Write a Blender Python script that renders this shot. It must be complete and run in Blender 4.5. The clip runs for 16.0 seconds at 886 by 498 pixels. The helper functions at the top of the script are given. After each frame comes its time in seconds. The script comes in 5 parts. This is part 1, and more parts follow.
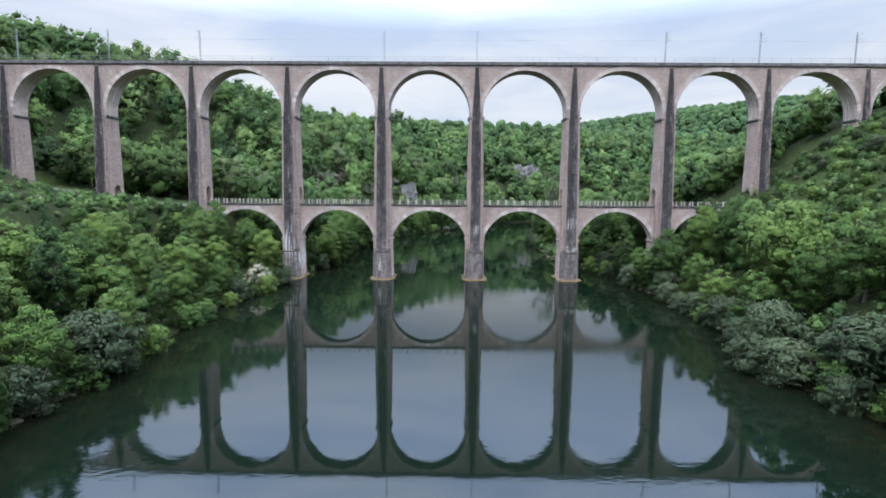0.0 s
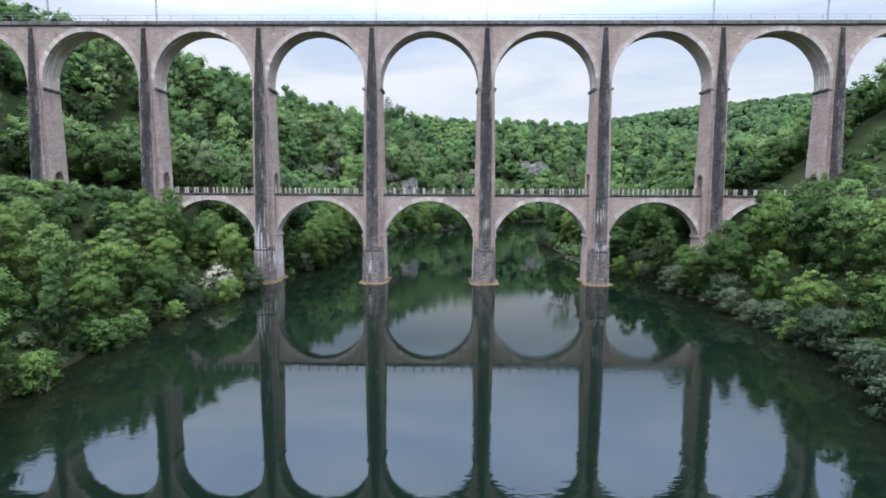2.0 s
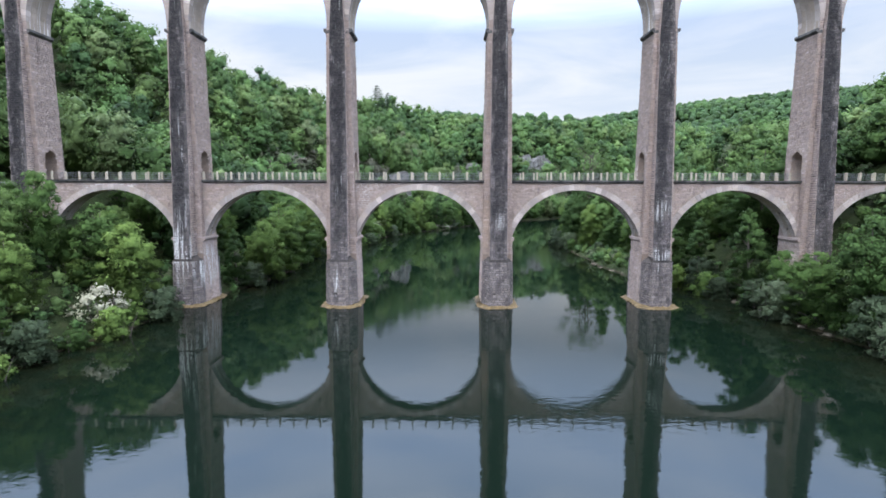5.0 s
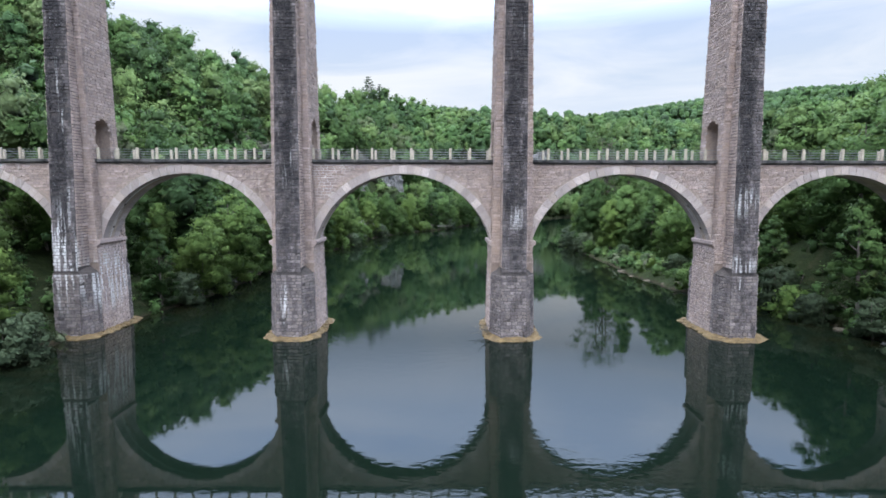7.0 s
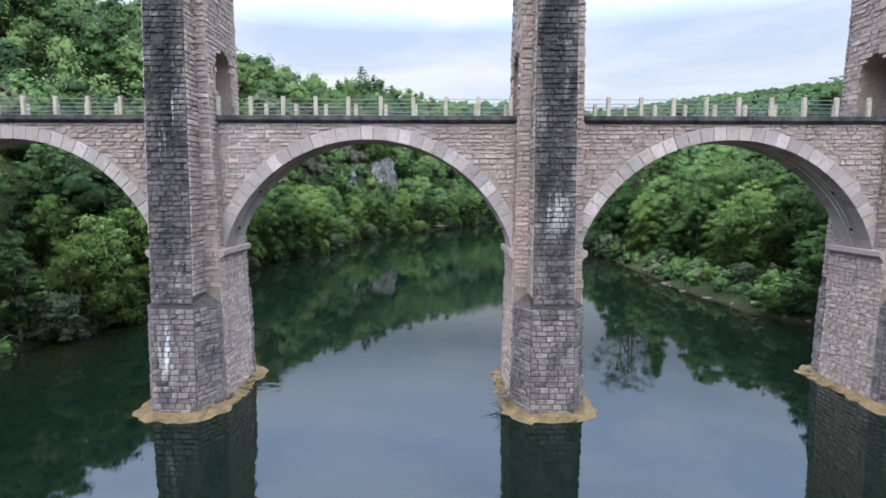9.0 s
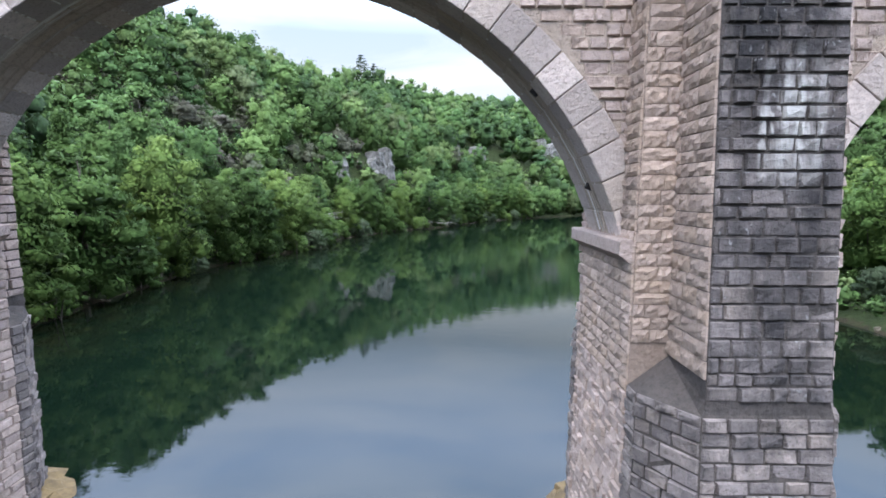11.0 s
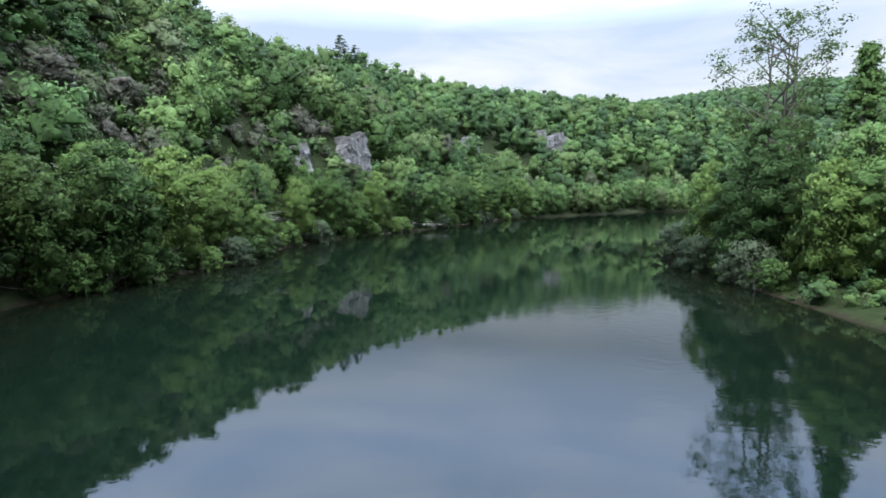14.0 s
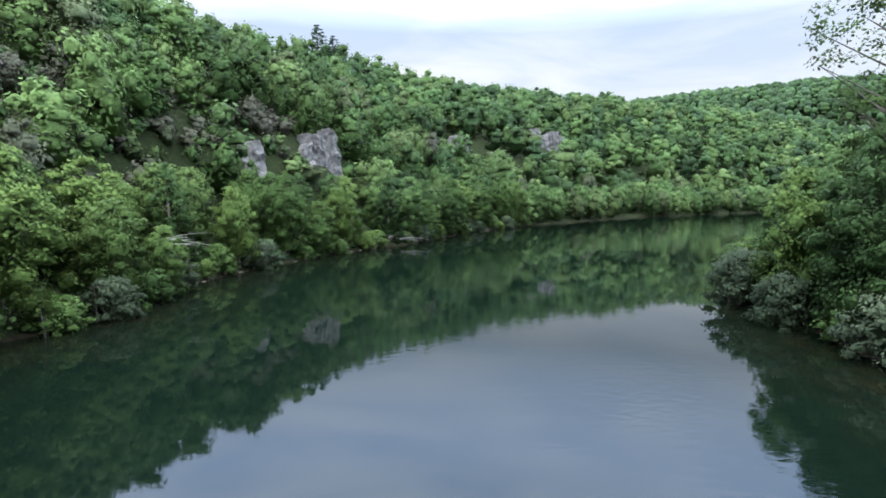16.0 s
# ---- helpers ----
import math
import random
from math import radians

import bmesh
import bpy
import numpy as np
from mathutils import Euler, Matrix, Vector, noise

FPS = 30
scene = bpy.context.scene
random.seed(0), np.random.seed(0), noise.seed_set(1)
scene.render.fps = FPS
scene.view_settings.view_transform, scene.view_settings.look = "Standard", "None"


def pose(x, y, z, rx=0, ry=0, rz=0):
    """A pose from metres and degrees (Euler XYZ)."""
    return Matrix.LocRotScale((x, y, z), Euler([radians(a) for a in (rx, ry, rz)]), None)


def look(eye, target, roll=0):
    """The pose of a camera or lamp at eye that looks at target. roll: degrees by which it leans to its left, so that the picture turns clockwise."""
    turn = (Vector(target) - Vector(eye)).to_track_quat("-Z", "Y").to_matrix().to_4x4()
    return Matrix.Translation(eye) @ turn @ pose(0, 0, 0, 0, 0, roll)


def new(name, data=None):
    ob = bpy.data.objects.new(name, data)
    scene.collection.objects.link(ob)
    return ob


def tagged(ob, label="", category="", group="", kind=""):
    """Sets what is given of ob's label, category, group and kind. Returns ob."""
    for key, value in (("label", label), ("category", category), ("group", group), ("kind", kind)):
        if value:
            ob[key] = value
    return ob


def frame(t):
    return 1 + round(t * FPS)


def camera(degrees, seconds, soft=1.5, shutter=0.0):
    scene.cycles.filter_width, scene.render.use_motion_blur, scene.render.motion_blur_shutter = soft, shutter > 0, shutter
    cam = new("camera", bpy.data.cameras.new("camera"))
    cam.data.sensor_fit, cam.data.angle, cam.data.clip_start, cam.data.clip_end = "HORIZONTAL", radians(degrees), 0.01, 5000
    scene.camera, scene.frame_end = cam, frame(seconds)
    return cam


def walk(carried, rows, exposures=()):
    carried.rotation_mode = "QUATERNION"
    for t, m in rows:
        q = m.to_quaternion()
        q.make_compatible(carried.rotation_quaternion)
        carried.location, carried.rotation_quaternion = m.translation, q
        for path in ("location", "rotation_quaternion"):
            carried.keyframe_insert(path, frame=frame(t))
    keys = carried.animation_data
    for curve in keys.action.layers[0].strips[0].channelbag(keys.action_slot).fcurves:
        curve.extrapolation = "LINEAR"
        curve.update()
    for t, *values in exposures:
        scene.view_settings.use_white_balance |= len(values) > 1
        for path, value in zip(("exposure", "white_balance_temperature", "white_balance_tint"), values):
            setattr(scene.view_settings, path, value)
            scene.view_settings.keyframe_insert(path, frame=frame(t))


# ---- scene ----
cam = camera(79.0, 16.0, 1.7)
# seconds, place in metres, yaw, pitch and roll in degrees
ROWS = [
    (0.0, -1.08, -0.22, 20.89, 0.77, -6.32, -0.41),
    (0.5, -1.19, 5.09, 20.11, 0.92, -6.27, -0.36),
    (1.0, -1.23, 10.42, 19.30, 1.05, -6.21, -0.29),
    (1.5, -1.21, 15.69, 18.46, 1.11, -6.11, -0.27),
    (2.0, -1.22, 20.65, 17.63, 1.18, -6.01, -0.27),
    (2.5, -1.33, 25.45, 16.87, 1.21, -5.93, -0.25),
    (3.0, -1.55, 30.26, 16.39, 1.15, -5.94, -0.22),
    (3.5, -1.79, 35.15, 16.34, 0.98, -6.03, -0.18),
    (4.0, -2.00, 40.19, 16.24, 0.81, -6.10, -0.12),
    (6.5, -2.12, 66.91, 14.59, 0.23, -6.05, -0.16),
    (7.0, -1.97, 72.17, 14.19, 0.13, -6.06, -0.14),
    (7.5, -1.86, 77.32, 13.85, 0.07, -6.05, -0.15),
    (8.0, -1.75, 82.59, 13.53, 0.04, -6.03, -0.10),
    (8.5, -1.62, 87.97, 13.24, 0.04, -6.05, -0.11),
    (9.0, -1.50, 93.21, 12.87, 0.05, -6.08, -0.14),
    (11.5, -1.28, 118.47, 9.89, 0.62, -5.96, -0.33),
    (12.0, -1.21, 123.63, 9.57, 0.69, -5.98, -0.36),
    (12.5, -1.05, 128.76, 9.43, 0.69, -6.03, -0.38),
    (13.0, -0.78, 133.98, 9.41, 0.41, -6.06, -0.43),
    (13.5, -0.55, 139.16, 9.39, -0.03, -6.07, -0.45),
    (14.0, -0.39, 144.28, 9.35, -0.43, -6.10, -0.42),
    (14.5, -0.23, 149.43, 9.47, -0.76, -6.15, -0.38),
    (15.0, 0.05, 154.70, 9.80, -0.95, -6.17, -0.42),
    (15.5, 0.48, 159.92, 10.38, -1.11, -6.16, -0.49),
    (16.0, 1.18, 165.14, 10.97, -1.56, -6.10, -0.42),
]
# the film's own exposure opens a little as it goes under the arch
EXPOSURE = [(0.0, 0.0), (4.0, 0.1), (9.0, 0.1), (11.4, 0.4), (12.3, 0.15), (16.0, 0.2)]
walk(cam, [(t, pose(x, y, z, 90 + pitch, roll, yaw)) for t, x, y, z, yaw, pitch, roll in ROWS], EXPOSURE)

# ---- light ----
world = bpy.data.worlds.new("overcast_sky")
scene.world = world
world.use_nodes = True
wt = world.node_tree
wt.nodes.clear()


def wnode(kind, **values):
    n = wt.nodes.new(kind)
    for key, value in values.items():
        n.inputs[key].default_value = value
    return n


w_out = wnode("ShaderNodeOutputWorld")
w_bg = wnode("ShaderNodeBackground", Strength=1.0)
w_sky = wt.nodes.new("ShaderNodeTexSky")
w_sky.sky_type, w_sky.sun_disc = "NISHITA", False
w_sky.sun_elevation, w_sky.sun_rotation = radians(55), radians(200)
w_sky.air_density, w_sky.dust_density = 1.0, 2.0
w_dim = wt.nodes.new("ShaderNodeVectorMath")
w_dim.operation = "SCALE"
w_dim.inputs["Scale"].default_value = 0.07
w_co = wt.nodes.new("ShaderNodeTexCoord")
w_map = wt.nodes.new("ShaderNodeMapping")
w_map.inputs["Scale"].default_value = (1.0, 1.0, 5.0)
w_map.inputs["Rotation"].default_value = (0.0, 0.06, 0.5)
w_noise = wnode("ShaderNodeTexNoise", Scale=2.6, Detail=6.0, Roughness=0.55, Distortion=0.5)
w_ramp = wt.nodes.new("ShaderNodeValToRGB")
w_ramp.color_ramp.elements[0].position, w_ramp.color_ramp.elements[0].color = 0.36, (0.61, 0.71, 0.87, 1)
w_ramp.color_ramp.elements[1].position, w_ramp.color_ramp.elements[1].color = 0.62, (0.84, 0.88, 0.95, 1)
w_mix = wt.nodes.new("ShaderNodeMixRGB")
w_mix.inputs["Fac"].default_value = 0.92
wt.links.new(w_co.outputs["Generated"], w_map.inputs["Vector"])
wt.links.new(w_map.outputs["Vector"], w_noise.inputs["Vector"])
wt.links.new(w_noise.outputs["Fac"], w_ramp.inputs["Fac"])
wt.links.new(w_sky.outputs["Color"], w_dim.inputs[0])
wt.links.new(w_dim.outputs["Vector"], w_mix.inputs["Color1"])
wt.links.new(w_ramp.outputs["Color"], w_mix.inputs["Color2"])
w_sep = wt.nodes.new("ShaderNodeSeparateXYZ")
w_up = wnode("ShaderNodeMapRange", **{"From Min": 0.27, "From Max": 0.57, "To Min": 1.07, "To Max": 6.4})
w_lift = wt.nodes.new("ShaderNodeVectorMath")
w_lift.operation = "SCALE"
wt.links.new(w_co.outputs["Generated"], w_sep.inputs["Vector"])
wt.links.new(w_sep.outputs["Z"], w_up.inputs["Value"])
w_tint = wt.nodes.new("ShaderNodeValToRGB")
w_tint.color_ramp.elements[0].position, w_tint.color_ramp.elements[0].color = 0.2, (1.0, 1.0, 1.0, 1)
w_tint.color_ramp.elements[1].position, w_tint.color_ramp.elements[1].color = 0.44, (0.74, 0.88, 1.15, 1)
w_top = w_tint.color_ramp.elements.new(0.72)
w_top.color = (0.95, 0.97, 1.0, 1)
w_blue = wt.nodes.new("ShaderNodeMixRGB")
w_blue.blend_type = "MULTIPLY"
w_blue.inputs["Fac"].default_value = 1.0
wt.links.new(w_sep.outputs["Z"], w_tint.inputs["Fac"])
wt.links.new(w_mix.outputs["Color"], w_blue.inputs["Color1"])
wt.links.new(w_tint.outputs["Color"], w_blue.inputs["Color2"])
wt.links.new(w_blue.outputs["Color"], w_lift.inputs[0])
wt.links.new(w_up.outputs["Result"], w_lift.inputs["Scale"])
wt.links.new(w_lift.outputs["Vector"], w_bg.inputs["Color"])
wt.links.new(w_bg.outputs["Background"], w_out.inputs["Surface"])

sun_data = bpy.data.lights.new("sun", "SUN")
sun_data.energy, sun_data.angle, sun_data.color = 1.3, radians(25), (1.0, 0.96, 0.9)
sun = new("sun", sun_data)
sun.matrix_world = look((-60, -150, 320), (0, 100, 0))


# ---- materials ----
class Nodes:
    """A small wrapper to write node materials in few lines."""

    def __init__(self, name, rough=0.9, spec=0.3):
        self.mat = bpy.data.materials.new(name)
        self.mat.use_nodes = True
        self.tree = self.mat.node_tree
        self.bsdf = self.tree.nodes["Principled BSDF"]
        self.out = self.tree.nodes["Material Output"]
        self.bsdf.inputs["Roughness"].default_value = rough
        self.bsdf.inputs["Specular IOR Level"].default_value = spec

    def add(self, kind, **values):
        n = self.tree.nodes.new(kind)
        for key, value in values.items():
            n.inputs[key].default_value = value
        return n

    def link(self, a, b):
        self.tree.links.new(a, b)

    def coords(self, scale=(1, 1, 1), world_space=True):
        src = self.add("ShaderNodeNewGeometry").outputs["Position"] if world_space else self.add("ShaderNodeTexCoord").outputs["Object"]
        m = self.add("ShaderNodeMapping", Scale=scale)
        self.link(src, m.inputs["Vector"])
        return m.outputs["Vector"]

    def noise(self, scale, detail=4.0, rough=0.55, stretch=(1, 1, 1), world_space=True):
        n = self.add("ShaderNodeTexNoise", Scale=scale, Detail=detail, Roughness=rough)
        self.link(self.coords(stretch, world_space), n.inputs["Vector"])
        return n.outputs["Fac"]

    def ramp(self, fac, *stops):
        r = self.add("ShaderNodeValToRGB")
        els = r.color_ramp.elements
        while len(els) < len(stops):
            els.new(0.5)
        for e, (p, c) in zip(els, stops):
            e.position, e.color = p, (*c, 1) if len(c) == 3 else c
        self.link(fac, r.inputs["Fac"])
        return r.outputs["Color"]

    def grey(self, fac, lo, hi, a=0.0, b=1.0):
        m = self.add("ShaderNodeMapRange", **{"From Min": lo, "From Max": hi, "To Min": a, "To Max": b})
        self.link(fac, m.inputs["Value"])
        return m.outputs["Result"]

    def mix(self, fac, a, b, mode="MIX"):
        m = self.add("ShaderNodeMixRGB")
        m.blend_type = mode
        for socket, v in (("Fac", fac), ("Color1", a), ("Color2", b)):
            if isinstance(v, (int, float)):
                m.inputs[socket].default_value = v
            elif isinstance(v, tuple):
                m.inputs[socket].default_value = (*v, 1)
            else:
                self.link(v, m.inputs[socket])
        return m.outputs["Color"]

    def math(self, op, a, b=0.0):
        m = self.add("ShaderNodeMath")
        m.operation = op
        for i, v in enumerate((a, b)):
            if isinstance(v, (int, float)):
                m.inputs[i].default_value = v
            else:
                self.link(v, m.inputs[i])
        return m.outputs["Value"]

    def bump(self, height, strength=0.5, distance=0.05):
        b = self.add("ShaderNodeBump", Strength=strength, Distance=distance)
        self.link(height, b.inputs["Height"])
        self.link(b.outputs["Normal"], self.bsdf.inputs["Normal"])

    def color(self, socket):
        self.link(socket, self.bsdf.inputs["Base Color"])
        return self


# lime runs on the masonry: place, and how far they reach each way
LIME = ((-17.3, 122.5, 3.7, 0.5, 1.6, 2.6), (4.9, 122.3, 11.8, 1.3, 1.6, 1.9), (26.6, 122.3, 13.2, 2.4, 2.2, 1.9), (26.4, 122.3, 7.3, 2.2, 2.2, 1.2), (-38.5, 122.5, 8.0, 2.3, 2.4, 6.5), (-36.4, 126.5, 5.2, 1.6, 4.5, 3.6))


def stone_material(name, base, dark, stain, lo, hi, random_from="island", white=0.0, drip=0.14, vary=0.25, run=(3.2, 3.2, 0.16), lime=0.64, pale=0.55, band=0.0):
    """Squared limestone: each block its own tone, soot-black lichen in hanging streaks, pale lime runs."""
    n = Nodes(name, 0.92, 0.2)
    rnd = n.add("ShaderNodeNewGeometry").outputs["Random Per Island"] if random_from == "island" else n.add("ShaderNodeObjectInfo").outputs["Random"]
    col = n.ramp(rnd, (0.0, tuple(c * (1 - vary) for c in base)), (0.45, base), (0.75, (base[0] * 0.98, base[1] * 0.94, base[2] * 0.86)), (1.0, tuple(min(1, c * (1 + vary)) for c in base)))
    col = n.mix(n.grey(n.noise(5.0, 5, 0.65), 0.35, 0.7, 0.0, 0.55), col, dark)
    col = n.mix(n.grey(n.noise(13.0, 4, 0.7), 0.52, 0.70, 0.0, 0.55), col, tuple(c * 0.5 for c in dark))
    col = n.mix(n.grey(n.noise(0.35, 3), 0.40, 0.68, 0.0, 0.45), col, tuple(c * 0.55 for c in base))
    streak = n.noise(1.0, 5, 0.65, (1.1, 1.1, drip))
    patch = n.noise(0.9, 4, 0.6)
    both = n.math("ADD", n.math("MULTIPLY", streak, 0.6), n.math("MULTIPLY", patch, 0.4))
    col = n.mix(n.grey(both, lo, hi, 0.0, 0.92), col, stain)
    if band:
        here = n.add("ShaderNodeSeparateXYZ")
        n.link(n.coords(world_space=True), here.inputs["Vector"])
        # distance across from the nearest pier's middle line
        off = n.math("PINGPONG", n.math("ADD", here.outputs["X"], 16.9 + 21.65 * 20), 10.825)
        off = n.math("ADD", off, n.grey(n.noise(1.0, 4, 0.6, (1.6, 1.6, 0.5)), 0.25, 0.75, -0.75, 0.75))
        high = n.grey(n.math("ADD", here.outputs["Z"], n.grey(n.noise(0.5, 3), 0.3, 0.7, -4.0, 4.0)), 6.0, 16.0, 0.2, 1.0)
        col = n.mix(n.math("MULTIPLY", n.math("MULTIPLY", n.grey(off, 1.15, 0.55), high), n.grey(n.noise(4.0, 4, 0.65), 0.3, 0.6, 0.55, band)), col, (0.022, 0.021, 0.023))
        flecks = n.grey(n.noise(7.0, 3, 0.6, (1.3, 1.3, 0.8)), 0.62, 0.70, 0.0, 0.75)
        col = n.mix(n.math("MULTIPLY", flecks, n.grey(n.noise(0.6, 3), 0.42, 0.6)), col, (0.36, 0.35, 0.35))
    if white:
        runs = n.noise(1.0, 3, 0.5, run)
        where = n.noise(0.16, 2, 0.5)
        col = n.mix(n.math("MULTIPLY", n.grey(runs, lime, lime + 0.08), n.grey(where, 0.52 if lime > 0.6 else 0.2, 0.64, 0.0, white)), col, (pale, pale * 0.97, pale * 0.93))
        here = n.add("ShaderNodeNewGeometry").outputs["Position"]
        amount = 0.0
        for spot in LIME:
            off = n.add("ShaderNodeVectorMath")
            off.operation = "DISTANCE"
            sq = n.add("ShaderNodeMapping", Scale=(1 / spot[3], 1 / spot[4], 1 / spot[5]))
            n.link(here, sq.inputs["Vector"])
            n.link(sq.outputs["Vector"], off.inputs[0])
            off.inputs[1].default_value = (spot[0] / spot[3], spot[1] / spot[4], spot[2] / spot[5])
            amount = n.math("MAXIMUM", amount, n.grey(off.outputs["Value"], 1.0, 0.5, 0.0, 1.0))
        col = n.mix(n.math("MULTIPLY", n.grey(runs, 0.47, 0.57), n.math("MULTIPLY", amount, n.grey(n.noise(3.0, 4, 0.6), 0.3, 0.5, 0.35, 0.95))), col, (0.60, 0.58, 0.56))
    n.color(col)
    n.bump(n.noise(6.0, 6, 0.7), 0.9, 0.11)
    return n.mat


M_STONE = stone_material("pinkish_limestone", (0.445, 0.352, 0.318), (0.27, 0.205, 0.18), (0.12, 0.098, 0.09), 0.56, 0.70, "island", 0.6)
M_STONE_OB = stone_material("pinkish_limestone_block", (0.445, 0.345, 0.295), (0.28, 0.205, 0.17), (0.12, 0.098, 0.09), 0.56, 0.70, "object", 0.6)
M_BLACK = stone_material("lichen_blackened_limestone", (0.25, 0.215, 0.21), (0.10, 0.087, 0.086), (0.026, 0.025, 0.027), 0.44, 0.63, "island", 0.9, 0.2, 0.5, band=0.95)
M_BLACK_OB = stone_material("lichen_blackened_block", (0.25, 0.215, 0.21), (0.10, 0.087, 0.086), (0.026, 0.025, 0.027), 0.44, 0.63, "object", 0.9, 0.2, 0.5, band=0.95)
M_FOOT = stone_material("grey_weathered_limestone", (0.25, 0.213, 0.205), (0.11, 0.095, 0.093), (0.035, 0.033, 0.035), 0.48, 0.68, "island", 0.9, 0.3, 0.4)
M_FOOT_OB = stone_material("grey_weathered_limestone_block", (0.25, 0.213, 0.205), (0.11, 0.095, 0.093), (0.035, 0.033, 0.035), 0.48, 0.68, "object", 0.9, 0.3, 0.4)
M_VOUSS = stone_material("cut_pale_voussoir_stone", (0.475, 0.40, 0.368), (0.34, 0.28, 0.255), (0.15, 0.13, 0.12), 0.60, 0.76, "object", 0.7, vary=0.34)
M_MORTAR = stone_material("recessed_mortar", (0.33, 0.25, 0.205), (0.19, 0.145, 0.12), (0.05, 0.045, 0.042), 0.54, 0.72)
M_DARKMORTAR = stone_material("soot_dark_mortar", (0.10, 0.085, 0.08), (0.05, 0.045, 0.043), (0.02, 0.02, 0.02), 0.5, 0.7)
M_SOFFIT = stone_material("smooth_arch_lining", (0.43, 0.345, 0.285), (0.30, 0.24, 0.20), (0.15, 0.125, 0.11), 0.58, 0.74, "island", 0.85, 0.14, 0.15, (0.10, 4.0, 0.10), 0.56, 0.85)
M_CORNICE = stone_material("dark_weathered_cornice_stone", (0.17, 0.16, 0.155), (0.08, 0.078, 0.078), (0.03, 0.03, 0.032), 0.44, 0.62, "object", 0.3)


def plain(name, base, dark, scale=3.0, rough=0.8, bump=0.3, metal=0.0, spec=0.3):
    n = Nodes(name, rough, spec)
    n.bsdf.inputs["Metallic"].default_value = metal
    col = n.mix(n.grey(n.noise(scale, 5, 0.6), 0.3, 0.7), base, dark)
    col = n.mix(n.grey(n.noise(scale * 7, 4, 0.6), 0.45, 0.75, 0.0, 0.5), col, tuple(c * 0.6 for c in dark))
    n.color(col)
    n.bump(n.noise(scale * 6, 4, 0.6), bump, 0.03)
    return n.mat


M_CONCRETE = plain("weathered_concrete_post", (0.50, 0.43, 0.34), (0.32, 0.28, 0.21), 2.0)
M_STEEL = plain("galvanised_steel", (0.30, 0.31, 0.31), (0.20, 0.20, 0.20), 2.0, 0.5, 0.1, 0.7)
M_BALLAST = plain("grey_track_ballast", (0.22, 0.20, 0.18), (0.10, 0.09, 0.085), 5.0, 0.95, 0.8)
M_ASPHALT = plain("worn_grey_asphalt", (0.13, 0.13, 0.13), (0.08, 0.08, 0.08), 1.0, 0.9)
M_ROCK = plain("pale_limestone_rock", (0.23, 0.222, 0.215), (0.06, 0.057, 0.052), 0.9, 0.95, 0.9)
M_MUDROCK = plain("mud_stained_rock", (0.15, 0.125, 0.09), (0.06, 0.05, 0.036), 1.2, 0.9, 0.7)
M_FOOTING = plain("ochre_algae_footing", (0.19, 0.13, 0.06), (0.08, 0.055, 0.028), 1.6, 0.85, 0.7)
M_BARK = plain("grey_brown_bark", (0.15, 0.13, 0.105), (0.07, 0.06, 0.05), 4.0, 0.95, 0.8)
M_DEADWOOD = plain("bleached_dead_wood", (0.42, 0.40, 0.36), (0.25, 0.23, 0.20), 4.0, 0.9, 0.5)
M_ROOF = plain("dark_rusty_sheet_roof", (0.05, 0.042, 0.04), (0.03, 0.026, 0.026), 2.0, 0.8)


